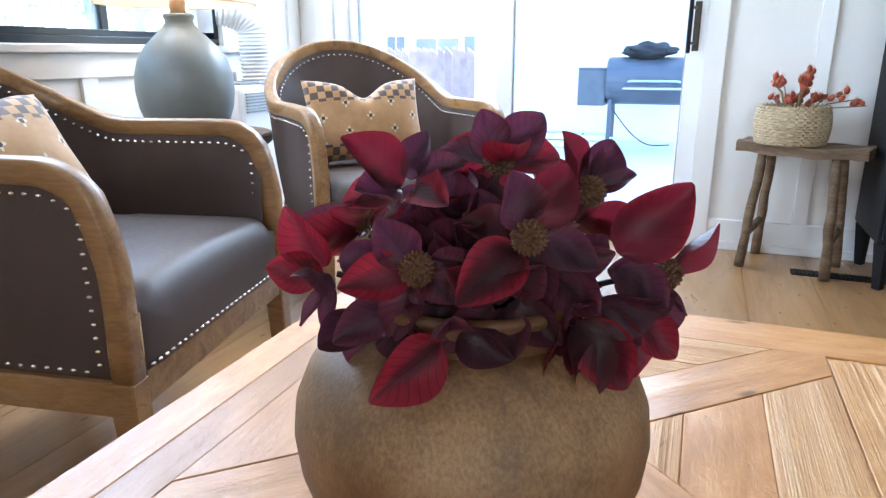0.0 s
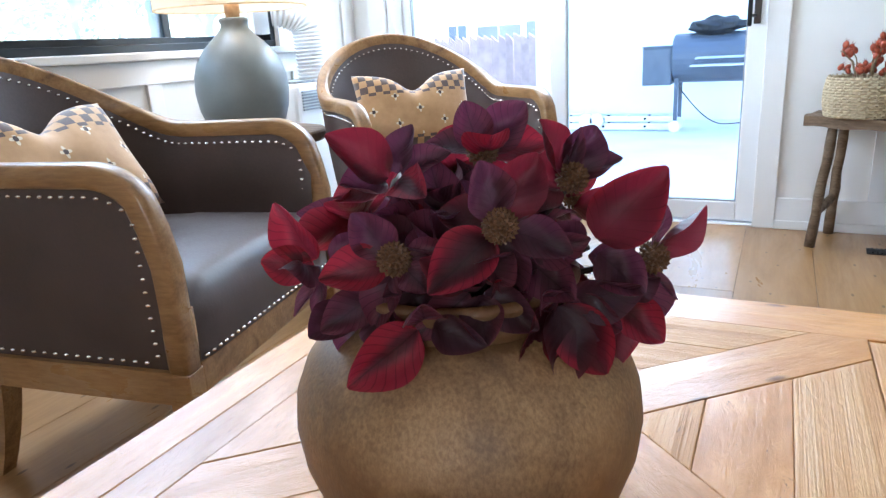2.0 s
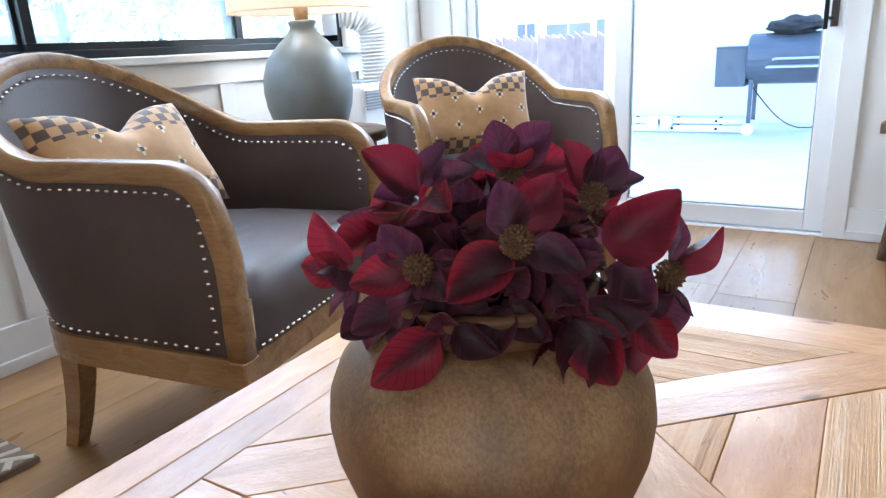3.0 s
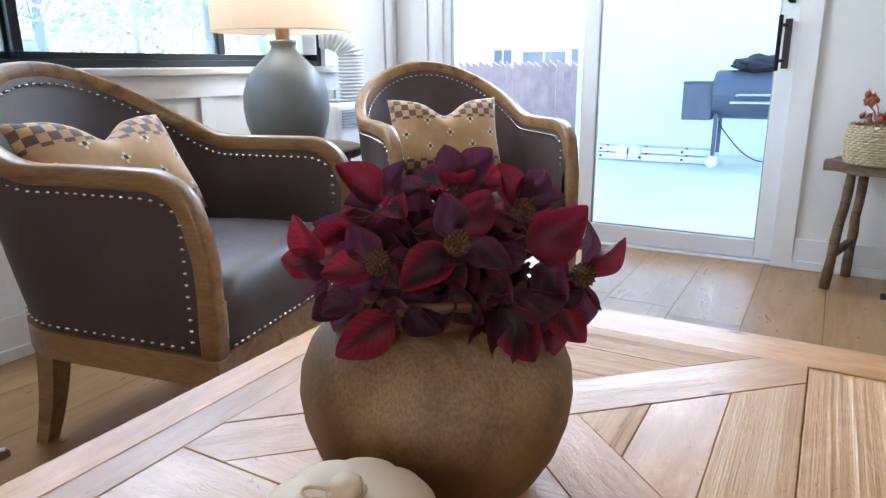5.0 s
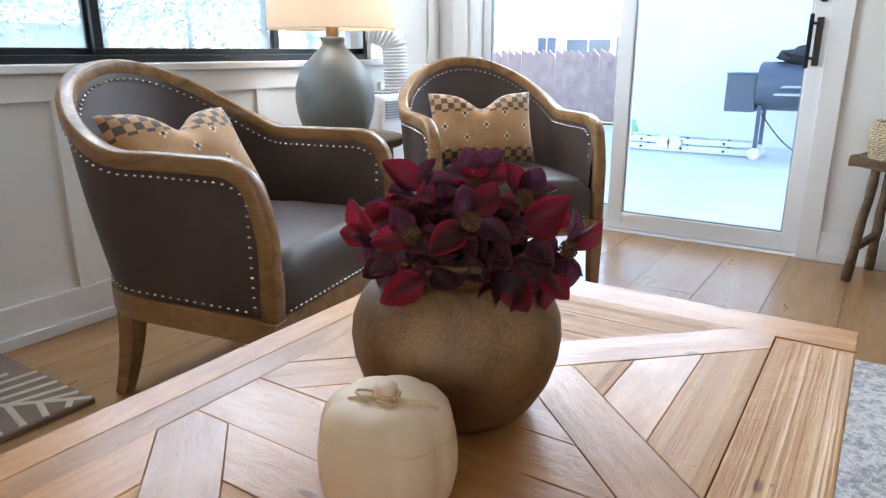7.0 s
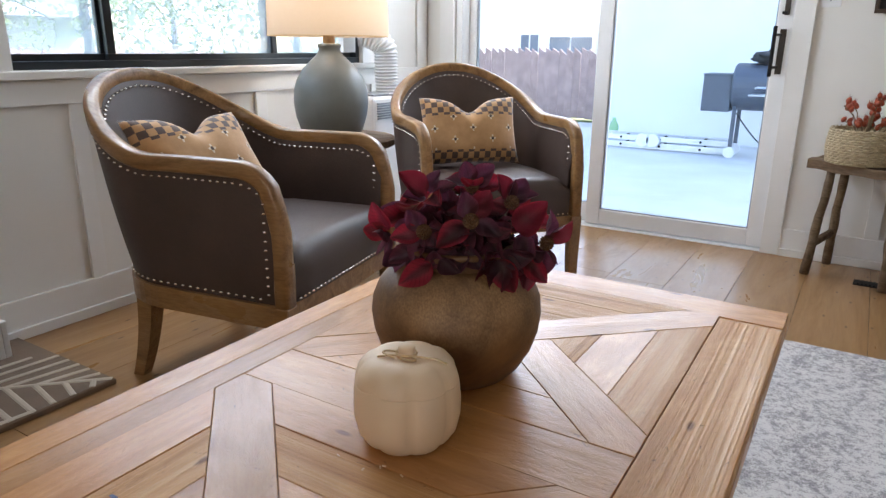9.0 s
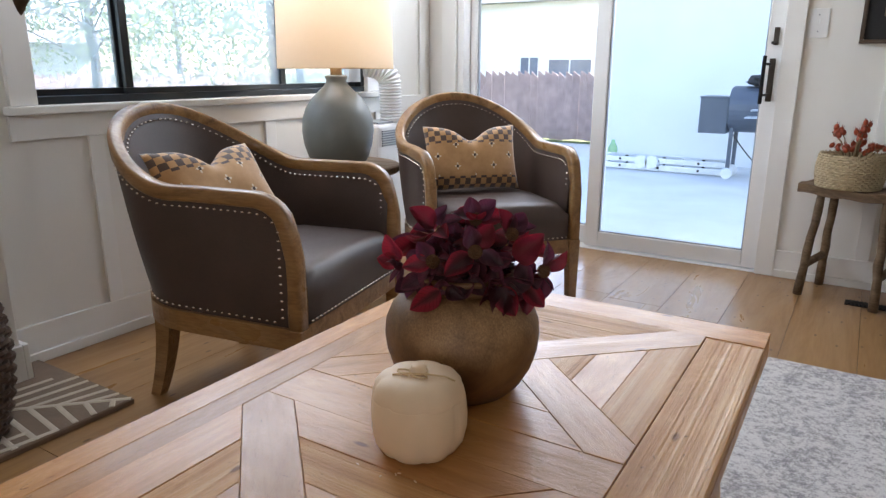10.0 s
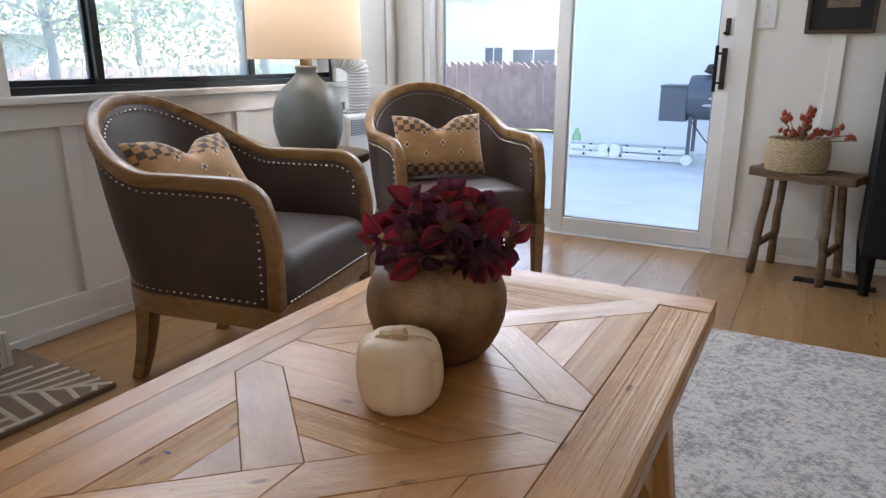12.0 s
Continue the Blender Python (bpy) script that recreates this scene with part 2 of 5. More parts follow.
def leaf_material(name, dark, mid, light, through_colour, amount=0.3, vein=True):
    """A leaf: darker in the middle, brighter rim, veins; its own x runs from base to tip, y across."""
    m, nt, p = node_mat(name)
    tc = nt.nodes.new("ShaderNodeTexCoord")
    sep = nt.nodes.new("ShaderNodeSeparateXYZ")
    nt.links.new(tc.outputs["UV"], sep.inputs[0])
    n = tex_noise(nt, coords(nt, (1, 1, 1)), 45, 4)
    side = calc(nt, "ABSOLUTE", calc(nt, "SUBTRACT", sep.outputs["Y"], 0.5))
    rim = calc(nt, "ADD", calc(nt, "MULTIPLY", side, 1.6), calc(nt, "MULTIPLY", n, 0.35))
    rim = calc(nt, "ADD", rim, calc(nt, "MULTIPLY", sep.outputs["X"], 0.25))
    oi = nt.nodes.new("ShaderNodeObjectInfo")
    rim = calc(nt, "ADD", rim, calc(nt, "MULTIPLY", calc(nt, "SUBTRACT", oi.outputs["Random"], 0.5), 0.9))
    col = ramp(nt, rim, [(0.38, dark), (0.80, mid), (1.0, light)])
    if vein:
        w = calc(nt, "SINE", calc(nt, "MULTIPLY", calc(nt, "SUBTRACT", sep.outputs["X"], calc(nt, "MULTIPLY", side, 0.7)), 48.0))
        line = calc(nt, "GREATER_THAN", w, 0.93)
        mid_rib = calc(nt, "LESS_THAN", side, 0.018)
        col = mixc(nt, calc(nt, "MULTIPLY", calc(nt, "MAXIMUM", calc(nt, "MULTIPLY", line, 0.7), mid_rib), 0.85), col, tuple(c * 0.35 for c in dark))
        relief(nt, p, calc(nt, "ADD", calc(nt, "MULTIPLY", w, 0.2), calc(nt, "MULTIPLY", n, 0.8)), 0.35, 0.001)
    nt.links.new(col, p.inputs["Base Color"])
    p.inputs["Roughness"].default_value = 0.5
    p.inputs["Specular IOR Level"].default_value = 0.32
    tl, mx = nt.nodes.new("ShaderNodeBsdfTranslucent"), nt.nodes.new("ShaderNodeMixShader")
    tl.inputs[0].default_value = (*through_colour, 1)
    mx.inputs[0].default_value = amount
    nt.links.new(p.outputs[0], mx.inputs[1])
    nt.links.new(tl.outputs[0], mx.inputs[2])
    nt.links.new(mx.outputs[0], nt.nodes["Material Output"].inputs[0])
    return m


def vase_material():
    m, nt, p = node_mat("aged_stoneware")
    v = coords(nt, (1, 1, 1), False)
    speck = tex_noise(nt, coords(nt, (1, 1, 0.6), False), 400, 4, 0.7)
    cloud = tex_noise(nt, v, 8, 5, 0.6, 0.5)
    patch = tex_noise(nt, v, 22, 5, 0.7, 0.4)
    sep = nt.nodes.new("ShaderNodeSeparateXYZ")
    nt.links.new(v, sep.inputs[0])
    base = ramp(nt, cloud, [(0.34, (0.056, 0.024, 0.009)), (0.50, (0.105, 0.045, 0.015)), (0.66, (0.190, 0.092, 0.032))])
    pale = mixc(nt, ramp(nt, speck, [(0.36, (0.30,) * 3), (0.64, (0.82,) * 3)]), base, (0.40, 0.245, 0.110))
    # Pale mottling on the upper body; darker towards base and collar.
    lift = calc(nt, "ADD", sep.outputs["Z"], calc(nt, "MULTIPLY", calc(nt, "SUBTRACT", patch, 0.5), 0.09))
    height = ramp(nt, lift, [(0.070, (0, 0, 0)), (0.125, (1, 1, 1)), (0.150, (0.9,) * 3), (0.166, (0.15,) * 3)])
    body_tone = mixc(nt, calc(nt, "MULTIPLY", height, ramp(nt, cloud, [(0.36, (0.45,) * 3), (0.55, (1, 1, 1))])), base, pale)
    nt.links.new(body_tone, p.inputs["Base Color"])
    nt.links.new(ramp(nt, cloud, [(0.3, (0.42,) * 3), (0.7, (0.62,) * 3)]), p.inputs["Roughness"])
    relief(nt, p, speck, 0.35, 0.0012)
    return m


def pillow_material():
    """Ochre cloth with a dark check along two edges and small flower marks."""
    m, nt, p = node_mat("ochre_block_print")
    v = coords(nt, (1, 1, 1), False)
    sep = nt.nodes.new("ShaderNodeSeparateXYZ")
    nt.links.new(v, sep.inputs[0])
    n = tex_noise(nt, v, 30, 4)
    weave = tex_noise(nt, v, 900, 2)
    base = ramp(nt, n, [(0.3, (0.40, 0.215, 0.085)), (0.7, (0.50, 0.285, 0.125))])
    ck = nt.nodes.new("ShaderNodeTexChecker")
    ck.inputs["Scale"].default_value = 44.0
    flat = nt.nodes.new("ShaderNodeCombineXYZ")
    nt.links.new(sep.outputs["X"], flat.inputs[0])
    nt.links.new(calc(nt, "ADD", sep.outputs["Z"], 0.004), flat.inputs[1])
    flat.inputs[2].default_value = 0.01
    nt.links.new(flat.outputs[0], ck.inputs["Vector"])
    band = calc(nt, "GREATER_THAN", calc(nt, "ABSOLUTE", calc(nt, "ADD", sep.outputs["Z"], 0.016)), 0.070)
    dark = calc(nt, "MULTIPLY", band, ck.outputs["Fac"])
    col = mixc(nt, calc(nt, "MULTIPLY", dark, 0.93), base, (0.065, 0.045, 0.042))
    fx = calc(nt, "SUBTRACT", calc(nt, "FRACT", calc(nt, "ADD", calc(nt, "MULTIPLY", sep.outputs["X"], 13.0), 0.5)), 0.5)
    row = calc(nt, "MULTIPLY", calc(nt, "FLOOR", calc(nt, "ADD", calc(nt, "MULTIPLY", sep.outputs["X"], 13.0), 0.5)), 0.5)
    fz = calc(nt, "SUBTRACT", calc(nt, "FRACT", calc(nt, "ADD", calc(nt, "MULTIPLY", sep.outputs["Z"], 11.0), calc(nt, "ADD", row, 0.5))), 0.5)
    d = calc(nt, "SQRT", calc(nt, "ADD", calc(nt, "MULTIPLY", fx, fx), calc(nt, "MULTIPLY", fz, fz)))
    ang = calc(nt, "MULTIPLY", calc(nt, "ARCTAN2", fz, fx), 4.0)
    petal = calc(nt, "LESS_THAN", d, calc(nt, "ADD", 0.115, calc(nt, "MULTIPLY", calc(nt, "COSINE", ang), 0.055)))
    heart = calc(nt, "LESS_THAN", d, 0.07)
    inner = calc(nt, "SUBTRACT", 1.0, band)
    col = mixc(nt, calc(nt, "MULTIPLY", petal, inner), col, (0.66, 0.56, 0.40))
    col = mixc(nt, calc(nt, "MULTIPLY", heart, inner), col, (0.06, 0.035, 0.03))
    nt.links.new(col, p.inputs["Base Color"])
    p.inputs["Roughness"].default_value, p.inputs["Sheen Weight"].default_value = 0.85, 0.3
    relief(nt, p, weave, 0.3, 0.001)
    return m


def rug_material():
    m, nt, p = node_mat("distressed_rug")
    v = coords(nt, (1, 1, 1), False)
    soft = tex_noise(nt, v, 8, 5, 0.65, 0.4)
    motif = tex_noise(nt, v, 52, 5, 0.8)
    flecks = tex_noise(nt, v, 210, 3, 0.7)
    pile = tex_noise(nt, v, 420, 2)
    mark = calc(nt, "ADD", calc(nt, "MULTIPLY", motif, 0.62), calc(nt, "ADD", calc(nt, "MULTIPLY", flecks, 0.26), calc(nt, "MULTIPLY", soft, 0.24)))
    col = ramp(nt, mark, [(0.485, (0.135, 0.112, 0.115)), (0.545, (0.35, 0.315, 0.295)), (0.60, (0.55, 0.51, 0.475))])
    col = mixc(nt, 0.22, col, ramp(nt, pile, [(0.3, (0.3, 0.29, 0.28)), (0.7, (0.75, 0.73, 0.70))]))
    nt.links.new(col, p.inputs["Base Color"])
    p.inputs["Roughness"].default_value, p.inputs["Sheen Weight"].default_value = 0.95, 0.2
    relief(nt, p, mixc(nt, 0.5, pile, motif), 0.6, 0.004)
    return m


def foliage_material():
    m, nt, p = node_mat("tree_leaf")
    g = nt.nodes.new("ShaderNodeNewGeometry")
    col = ramp(nt, g.outputs["Random Per Island"], [(0.0, (0.10, 0.14, 0.05)), (0.6, (0.17, 0.21, 0.08)), (1.0, (0.26, 0.28, 0.13))])
    nt.links.new(col, p.inputs["Base Color"])
    p.inputs["Roughness"].default_value = 0.5
    tl, mx = nt.nodes.new("ShaderNodeBsdfTranslucent"), nt.nodes.new("ShaderNodeMixShader")
    tl.inputs[0].default_value = (0.34, 0.42, 0.20, 1)
    mx.inputs[0].default_value = 0.5
    nt.links.new(p.outputs[0], mx.inputs[1])
    nt.links.new(tl.outputs[0], mx.inputs[2])
    nt.links.new(mx.outputs[0], nt.nodes["Material Output"].inputs[0])
    return m


M_SHADE = shade_material()
M_VASE = vase_material()
M_PILLOW = pillow_material()
M_RUG = rug_material()
M_BROWNRUG = surface("brown_wool", (0.165, 0.108, 0.068), 0.25, 0.95, 12, 260, 0.6, sheen=0.2)
M_WOOLWHITE = surface("cream_wool", (0.52, 0.45, 0.35), 0.12, 0.95, 12, 260, 0.6, sheen=0.2)
M_PETAL = leaf_material("burgundy_petal", (0.022, 0.005, 0.010), (0.066, 0.009, 0.017), (0.24, 0.014, 0.030), (0.36, 0.02, 0.04), 0.22)
M_PLUM = leaf_material("plum_petal", (0.026, 0.008, 0.015), (0.060, 0.017, 0.029), (0.110, 0.026, 0.044), (0.20, 0.04, 0.09), 0.18)
M_FOLIAGE = foliage_material()


# ---- building helpers ----
def mesh_of(name, bm, material, smooth=False):
    me = bpy.data.meshes.new(name)
    bmesh.ops.recalc_face_normals(bm, faces=bm.faces)
    bm.to_mesh(me)
    bm.free()
    me.materials.append(material)
    if smooth:
        for f in me.polygons:
            f.use_smooth = True
    return me


def part(name, bm, material, parent=None, label="", m=None, smooth=False):
    """One mesh object, placed at m within its parent."""
    ob = new(name, bm if isinstance(bm, bpy.types.Mesh) else mesh_of(name, bm, material, smooth))
    if parent is not None:
        ob.parent = parent
    if m is not None:
        ob.matrix_basis = m
    return tagged(ob, label)


def thing(name, m, label, category, group="", kind=""):
    ob = new(name)
    ob.empty_display_size = 0.1
    ob.matrix_basis = m
    return tagged(ob, label, category, group, kind)


def solid(name, bm, material, label, category, m=None, smooth=False, group="", kind=""):
    return tagged(part(name, bm, material, None, "", m, smooth), label, category, group, kind)


def box(x0, x1, y0, y1, z0, z1, bevel=0.0, seg=2, bm=None):
    own = bmesh.new()
    bmesh.ops.create_cube(own, size=1)
    bmesh.ops.scale(own, vec=(x1 - x0, y1 - y0, z1 - z0), verts=own.verts)
    bmesh.ops.translate(own, vec=((x0 + x1) / 2, (y0 + y1) / 2, (z0 + z1) / 2), verts=own.verts)
    if bevel:
        bmesh.ops.bevel(own, geom=own.edges[:], offset=bevel, segments=seg, affect="EDGES", profile=0.6)
    if bm is None:
        return own
    tmp = bpy.data.meshes.new("tmp")
    own.to_mesh(tmp)
    own.free()
    bm.from_mesh(tmp)
    bpy.data.meshes.remove(tmp)
    return bm


def lathe(profile, seg=48, warp=None):
    """Turned body from (radius, z) pairs."""
    bm = bmesh.new()
    rings = []
    for r, z in profile:
        ring = []
        for k in range(seg):
            a = 2 * math.pi * k / seg
            rr = r * (warp(a, z) if warp else 1)
            ring.append(bm.verts.new((rr * math.cos(a), rr * math.sin(a), z)))
        rings.append(ring)
    for a, b in zip(rings, rings[1:]):
        for k in range(seg):
            bm.faces.new((a[k], a[(k + 1) % seg], b[(k + 1) % seg], b[k]))
    bm.faces.new(rings[0])
    bm.faces.new(rings[-1])
    return bm


def tube(path, radius, seg=8, bm=None, flat=1.0):
    """A rod along a path; radius is a number or a function of 0..1."""
    bm = bm or bmesh.new()
    pts = [Vector(p) for p in path]
    rings = []
    side = None
    for i, p in enumerate(pts):
        t = (pts[min(i + 1, len(pts) - 1)] - pts[max(i - 1, 0)]).normalized()
        if side is None:
            side = t.cross(Vector((0, 0, 1)) if abs(t.z) < 0.9 else Vector((1, 0, 0))).normalized()
        side = (side - t * side.dot(t)).normalized()
        up = t.cross(side)
        r = radius(i / (len(pts) - 1)) if callable(radius) else radius
        rings.append([bm.verts.new(p + side * r * math.cos(2 * math.pi * k / seg) + up * r * flat * math.sin(2 * math.pi * k / seg)) for k in range(seg)])
    for a, b in zip(rings, rings[1:]):
        for k in range(seg):
            bm.faces.new((a[k], a[(k + 1) % seg], b[(k + 1) % seg], b[k]))
    bm.faces.new(rings[0])
    bm.faces.new(rings[-1])
    return bm


def prism(poly, z0, z1, bevel=0.0):
    """An upright solid over a convex outline."""
    bm = bmesh.new()
    low = [bm.verts.new((x, y, z0)) for x, y in poly]
    top = [bm.verts.new((x, y, z1)) for x, y in poly]
    bm.faces.new(low)
    f = bm.faces.new(top)
    n = len(poly)
    for k in range(n):
        bm.faces.new((low[k], low[(k + 1) % n], top[(k + 1) % n], top[k]))
    if bevel:
        bmesh.ops.bevel(bm, geom=list(f.edges), offset=bevel, segments=1, affect="EDGES")
    return bm


def clip(poly, nx, ny, d):
    """The part of a convex outline where nx*x + ny*y <= d."""
    out = []
    for (ax, ay), (bx, by) in zip(poly, poly[1:] + poly[:1]):
        da, db = nx * ax + ny * ay - d, nx * bx + ny * by - d
        if da <= 0:
            out.append((ax, ay))
        if da * db < 0:
            s = da / (da - db)
            out.append((ax + s * (bx - ax), ay + s * (by - ay)))
    return out


def area(poly):
    return abs(sum(a[0] * b[1] - a[1] * b[0] for a, b in zip(poly, poly[1:] + poly[:1]))) / 2


def smoothstep(x):
    x = max(0.0, min(1.0, x))
    return x * x * (3 - 2 * x)


# ---- the room ----
XW, YD, XR, YB, H = -1.82, 3.60, 3.4, -3.5, 2.45
floor = solid("floor", box(XW - 0.15, XR + 0.15, YB - 0.15, YD + 0.2, -0.2, -0.006), M_JOINT, "wide-plank oak floor with a satin finish", "floor", kind="structure")
ceiling = solid("ceiling", box(XW - 0.15, XR + 0.15, YB - 0.15, YD + 0.15, H, H + 0.15), M_CEIL, "plain white painted ceiling", "ceiling", kind="structure")
WY0, WY1, WZ0, WZ1 = 1.29, 2.985, 0.842, 1.98          # window opening
DX0, DX1, DZ1 = -1.625, 0.128, 2.06                     # door opening


def joined(*boxes):
    bm = bmesh.new()
    for b in boxes:
        box(*b, bm=bm)
    return bm


wall_window = solid("wall_west", joined((XW - 0.14, XW, YB, WY0, 0, H), (XW - 0.14, XW, WY1, YD + 0.14, 0, H), (XW - 0.14, XW, WY0, WY1, 0, WZ0), (XW - 0.14, XW, WY0, WY1, WZ1, H)), M_WALL, "white painted board and batten wall with a window", "wall", kind="structure")
wall_door = solid("wall_north", joined((XW, DX0, YD, YD + 0.14, 0, H), (DX1, XR + 0.14, YD, YD + 0.14, 0, H), (DX0, DX1, YD, YD + 0.14, DZ1, H)), M_WALL, "white painted panelled wall with a patio door", "wall", kind="structure")
wall_right = solid("wall_east", box(XR, XR + 0.14, YB, YD, 0, H), M_WALL, "plain white painted wall", "wall", kind="structure")
# Opening of the added rear window; this side of the room is unseen.
BX0, BX1 = 0.40, 2.00
wall_back = solid("wall_south", joined((XW - 0.14, BX0, YB - 0.14, YB, 0, H), (BX1, XR + 0.14, YB - 0.14, YB, 0, H), (BX0, BX1, YB - 0.14, YB, 0, 0.9), (BX0, BX1, YB - 0.14, YB, 2.0, H)), M_WALL, "plain white painted wall with an added, unseen window opening", "wall", kind="structure")
breast = solid("wall_chimney_breast", box(XW, -1.680, YB, 1.062, 0, H, 0.004), M_WALL, "white painted chimney breast", "wall", kind="structure")

for nm, b in (("baseboard", (XW, XW + 0.016, 1.062, YD, 0, 0.130)), ("baseboard", (XW + 0.0165, XW + 0.03, 1.082, YD, 0, 0.036)),
              ("baseboard", (-1.680, -1.662, YB, 1.062, 0, 0.130)), ("baseboard", (XW + 0.031, -1.662, 1.0625, 1.080, 0, 0.130)),
              ("baseboard", (0.166, XR, YD - 0.016, YD, 0, 0.128)), ("baseboard", (0.166, XR, YD - 0.028, YD - 0.0165, 0, 0.036)),
              ("baseboard", (XW + 0.031, DX0 - 0.09, YD - 0.016, YD, 0, 0.128))):
    solid(nm, box(*b, 0.003), M_TRIM, "white painted baseboard", "baseboard", kind="structure")
for b in ((XW, XW + 0.014, 1.446, 1.500, 0.130, 0.733), (XW, XW + 0.014, 2.258, 2.320, 0.130, 0.733), (XW, XW + 0.014, 3.06, 3.125, 0.130, 0.733),
          (XW, XW + 0.014, 3.49, 3.59, 0.130, H), (XW, XW + 0.016, 3.0605, 3.13, 0.8425, H),
          (0.490, 0.545, YD - 0.014, YD, 0.128, H), (1.35, 1.405, YD - 0.014, YD, 0.128, H), (2.2, 2.255, YD - 0.014, YD, 0.128, H)):
    solid("trim", box(*b, 0.002), M_TRIM, "white painted vertical wall batten", "trim", kind="structure")
solid("trim", box(XW, XW + 0.016, 1.195, 3.49, 0.734, 0.812, 0.002), M_TRIM, "white painted rail below the window sill", "trim", kind="structure")
solid("trim", box(XW, XW + 0.02, 1.205, WY0, 0.842, 2.06, 0.003), M_TRIM, "white painted window casing", "trim", kind="structure")
solid("trim", box(XW, XW + 0.02, WY1, 3.06, 0.842, 2.06, 0.003), M_TRIM, "white painted window casing", "trim", kind="structure")
solid("trim", box(XW, XW + 0.02, WY0, WY1, WZ1, 2.06, 0.003), M_TRIM, "white painted window casing", "trim", kind="structure")
solid("window_sill", box(XW - 0.03, XW + 0.042, 1.19, 3.15, 0.814, 0.841, 0.005), M_TRIM, "white painted wooden window sill", "window sill", kind="structure")
solid("trim", box(0.084, 0.166, YD - 0.022, YD, 0, 2.14, 0.003), M_TRIM, "white painted door casing", "trim", kind="structure")
solid("trim", box(DX0 - 0.088, DX0 + 0.002, YD - 0.022, YD, 0, 2.14, 0.003), M_TRIM, "white painted door casing", "trim", kind="structure")
solid("trim", box(DX0 + 0.002, 0.084, YD - 0.022, YD, DZ1, 2.14, 0.003), M_TRIM, "white painted door casing", "trim", kind="structure")


def pane_in(parent, m_box, glass=None):
    g = part("pane", box(*m_box), glass or M_GLASS, parent)
    g.visible_shadow = False
    return g


def bars(parent, name, boxes, material, bevel=0.003):
    for b in boxes:
        part(name, box(*b, bevel), material, parent)


# black sliding window
window_1 = thing("window_1", pose(0, 0, 0), "black aluminium sliding window with three panes", "window", kind="structure")
fx0, fx1 = XW - 0.070, XW - 0.003
bars(window_1, "frame", ((fx0, fx1, WY0, WY1, WZ0, 0.868), (fx0, fx1, WY0, WY1, 1.945, WZ1), (fx0, fx1, WY0, WY0 + 0.012, 0.868, 1.945), (fx0, fx1, WY1 - 0.03, WY1, 0.868, 1.945)), M_BLACKFRAME)
for k, (a, b, off) in enumerate(((1.302, 1.645, 0.0), (1.625, 2.425, 0.027), (2.375, 2.955, 0.0))):
    x0, x1 = fx0 + 0.008 + off, fx0 + 0.030 + off
    sash = part("sash", box(x0, x1, a, b, 0.868, 0.890, 0.002), M_BLACKFRAME, window_1)
    for bb in ((x0, x1, a, b, 1.92, 1.945), (x0, x1, a, a + (0.010 if k == 0 else 0.030), 0.890, 1.92), (x0, x1, b - 0.030, b, 0.890, 1.92)):
        part("sash_bar", box(*bb, 0.002), M_BLACKFRAME, sash)
    pane_in(sash, (x0 + 0.008, x0 + 0.013, a + 0.008, b - 0.024, 0.888, 1.922), M_HAZEGLASS)
part("vent_panel", box(fx1 - 0.032, fx1 + 0.002, 2.86, 2.954, 0.892, 1.918, 0.003), M_PLASTIC, window_1, "white plastic hose panel")

# white sliding patio door
door_1 = thing("door_1", pose(0, 0, 0), "white vinyl sliding patio door with clear glass", "door", kind="structure")
bars(door_1, "frame", ((DX0 + 0.002, DX0 + 0.045, YD + 0.004, YD + 0.135, 0.03, DZ1), (0.090, DX1, YD + 0.004, YD + 0.135, 0.03, DZ1), (DX0 + 0.045, 0.090, YD + 0.004, YD + 0.135, DZ1 - 0.05, DZ1)), M_VINYL)
part("threshold", box(DX0, DX1, YD - 0.004, YD + 0.135, -0.01, 0.006, 0.003), M_VINYL, door_1, "white vinyl threshold")
part("sill_track", box(DX0 + 0.045, 0.090, YD + 0.085, YD + 0.13, 0.006, 0.030, 0.002), M_VINYL, door_1)


def door_panel(name, x0, x1, y0, y1, stile, bottom, parent):
    top = DZ1 - 0.052
    panel = part(name, box(x0, x0 + stile, y0, y1, 0.012, top, 0.006), M_VINYL, parent)
    part("stile", box(x1 - stile, x1, y0, y1, 0.012, top, 0.006), M_VINYL, panel)
    part("rail", box(x0 + stile, x1 - stile, y0, y1, 0.012, bottom, 0.006), M_VINYL, panel)
    part("rail", box(x0 + stile, x1 - stile, y0, y1, top - 0.09, top, 0.006), M_VINYL, panel)
    ym = (y0 + y1) / 2
    pane_in(panel, (x0 + stile - 0.006, x1 - stile + 0.006, ym - 0.004, ym + 0.004, bottom - 0.006, top - 0.084))
    bars(panel, "gasket", ((x0 + stile, x0 + stile + 0.006, ym - 0.012, ym + 0.012, bottom, top - 0.09), (x1 - stile - 0.006, x1 - stile, ym - 0.012, ym + 0.012, bottom, top - 0.09), (x0 + stile + 0.006, x1 - stile - 0.006, ym - 0.012, ym + 0.012, bottom, bottom + 0.006)), M_GREYPLASTIC, 0.001)
    return panel


slide = door_panel("sliding_panel", -0.799, 0.088, YD + 0.022, YD + 0.064, 0.074, 0.094, door_1)
fixed = door_panel("fixed_panel", DX0 + 0.046, -0.735, YD + 0.080, YD + 0.122, 0.045, 0.110, door_1)
handle = part("door_handle", box(0.034, 0.060, YD + 0.010, YD + 0.024, 0.817, 1.010, 0.003), M_BRONZE, slide, "dark bronze pull handle")
part("grip", box(0.014, 0.030, YD - 0.066, YD - 0.050, 0.808, 1.022, 0.005), M_BLACKPAINT, handle)
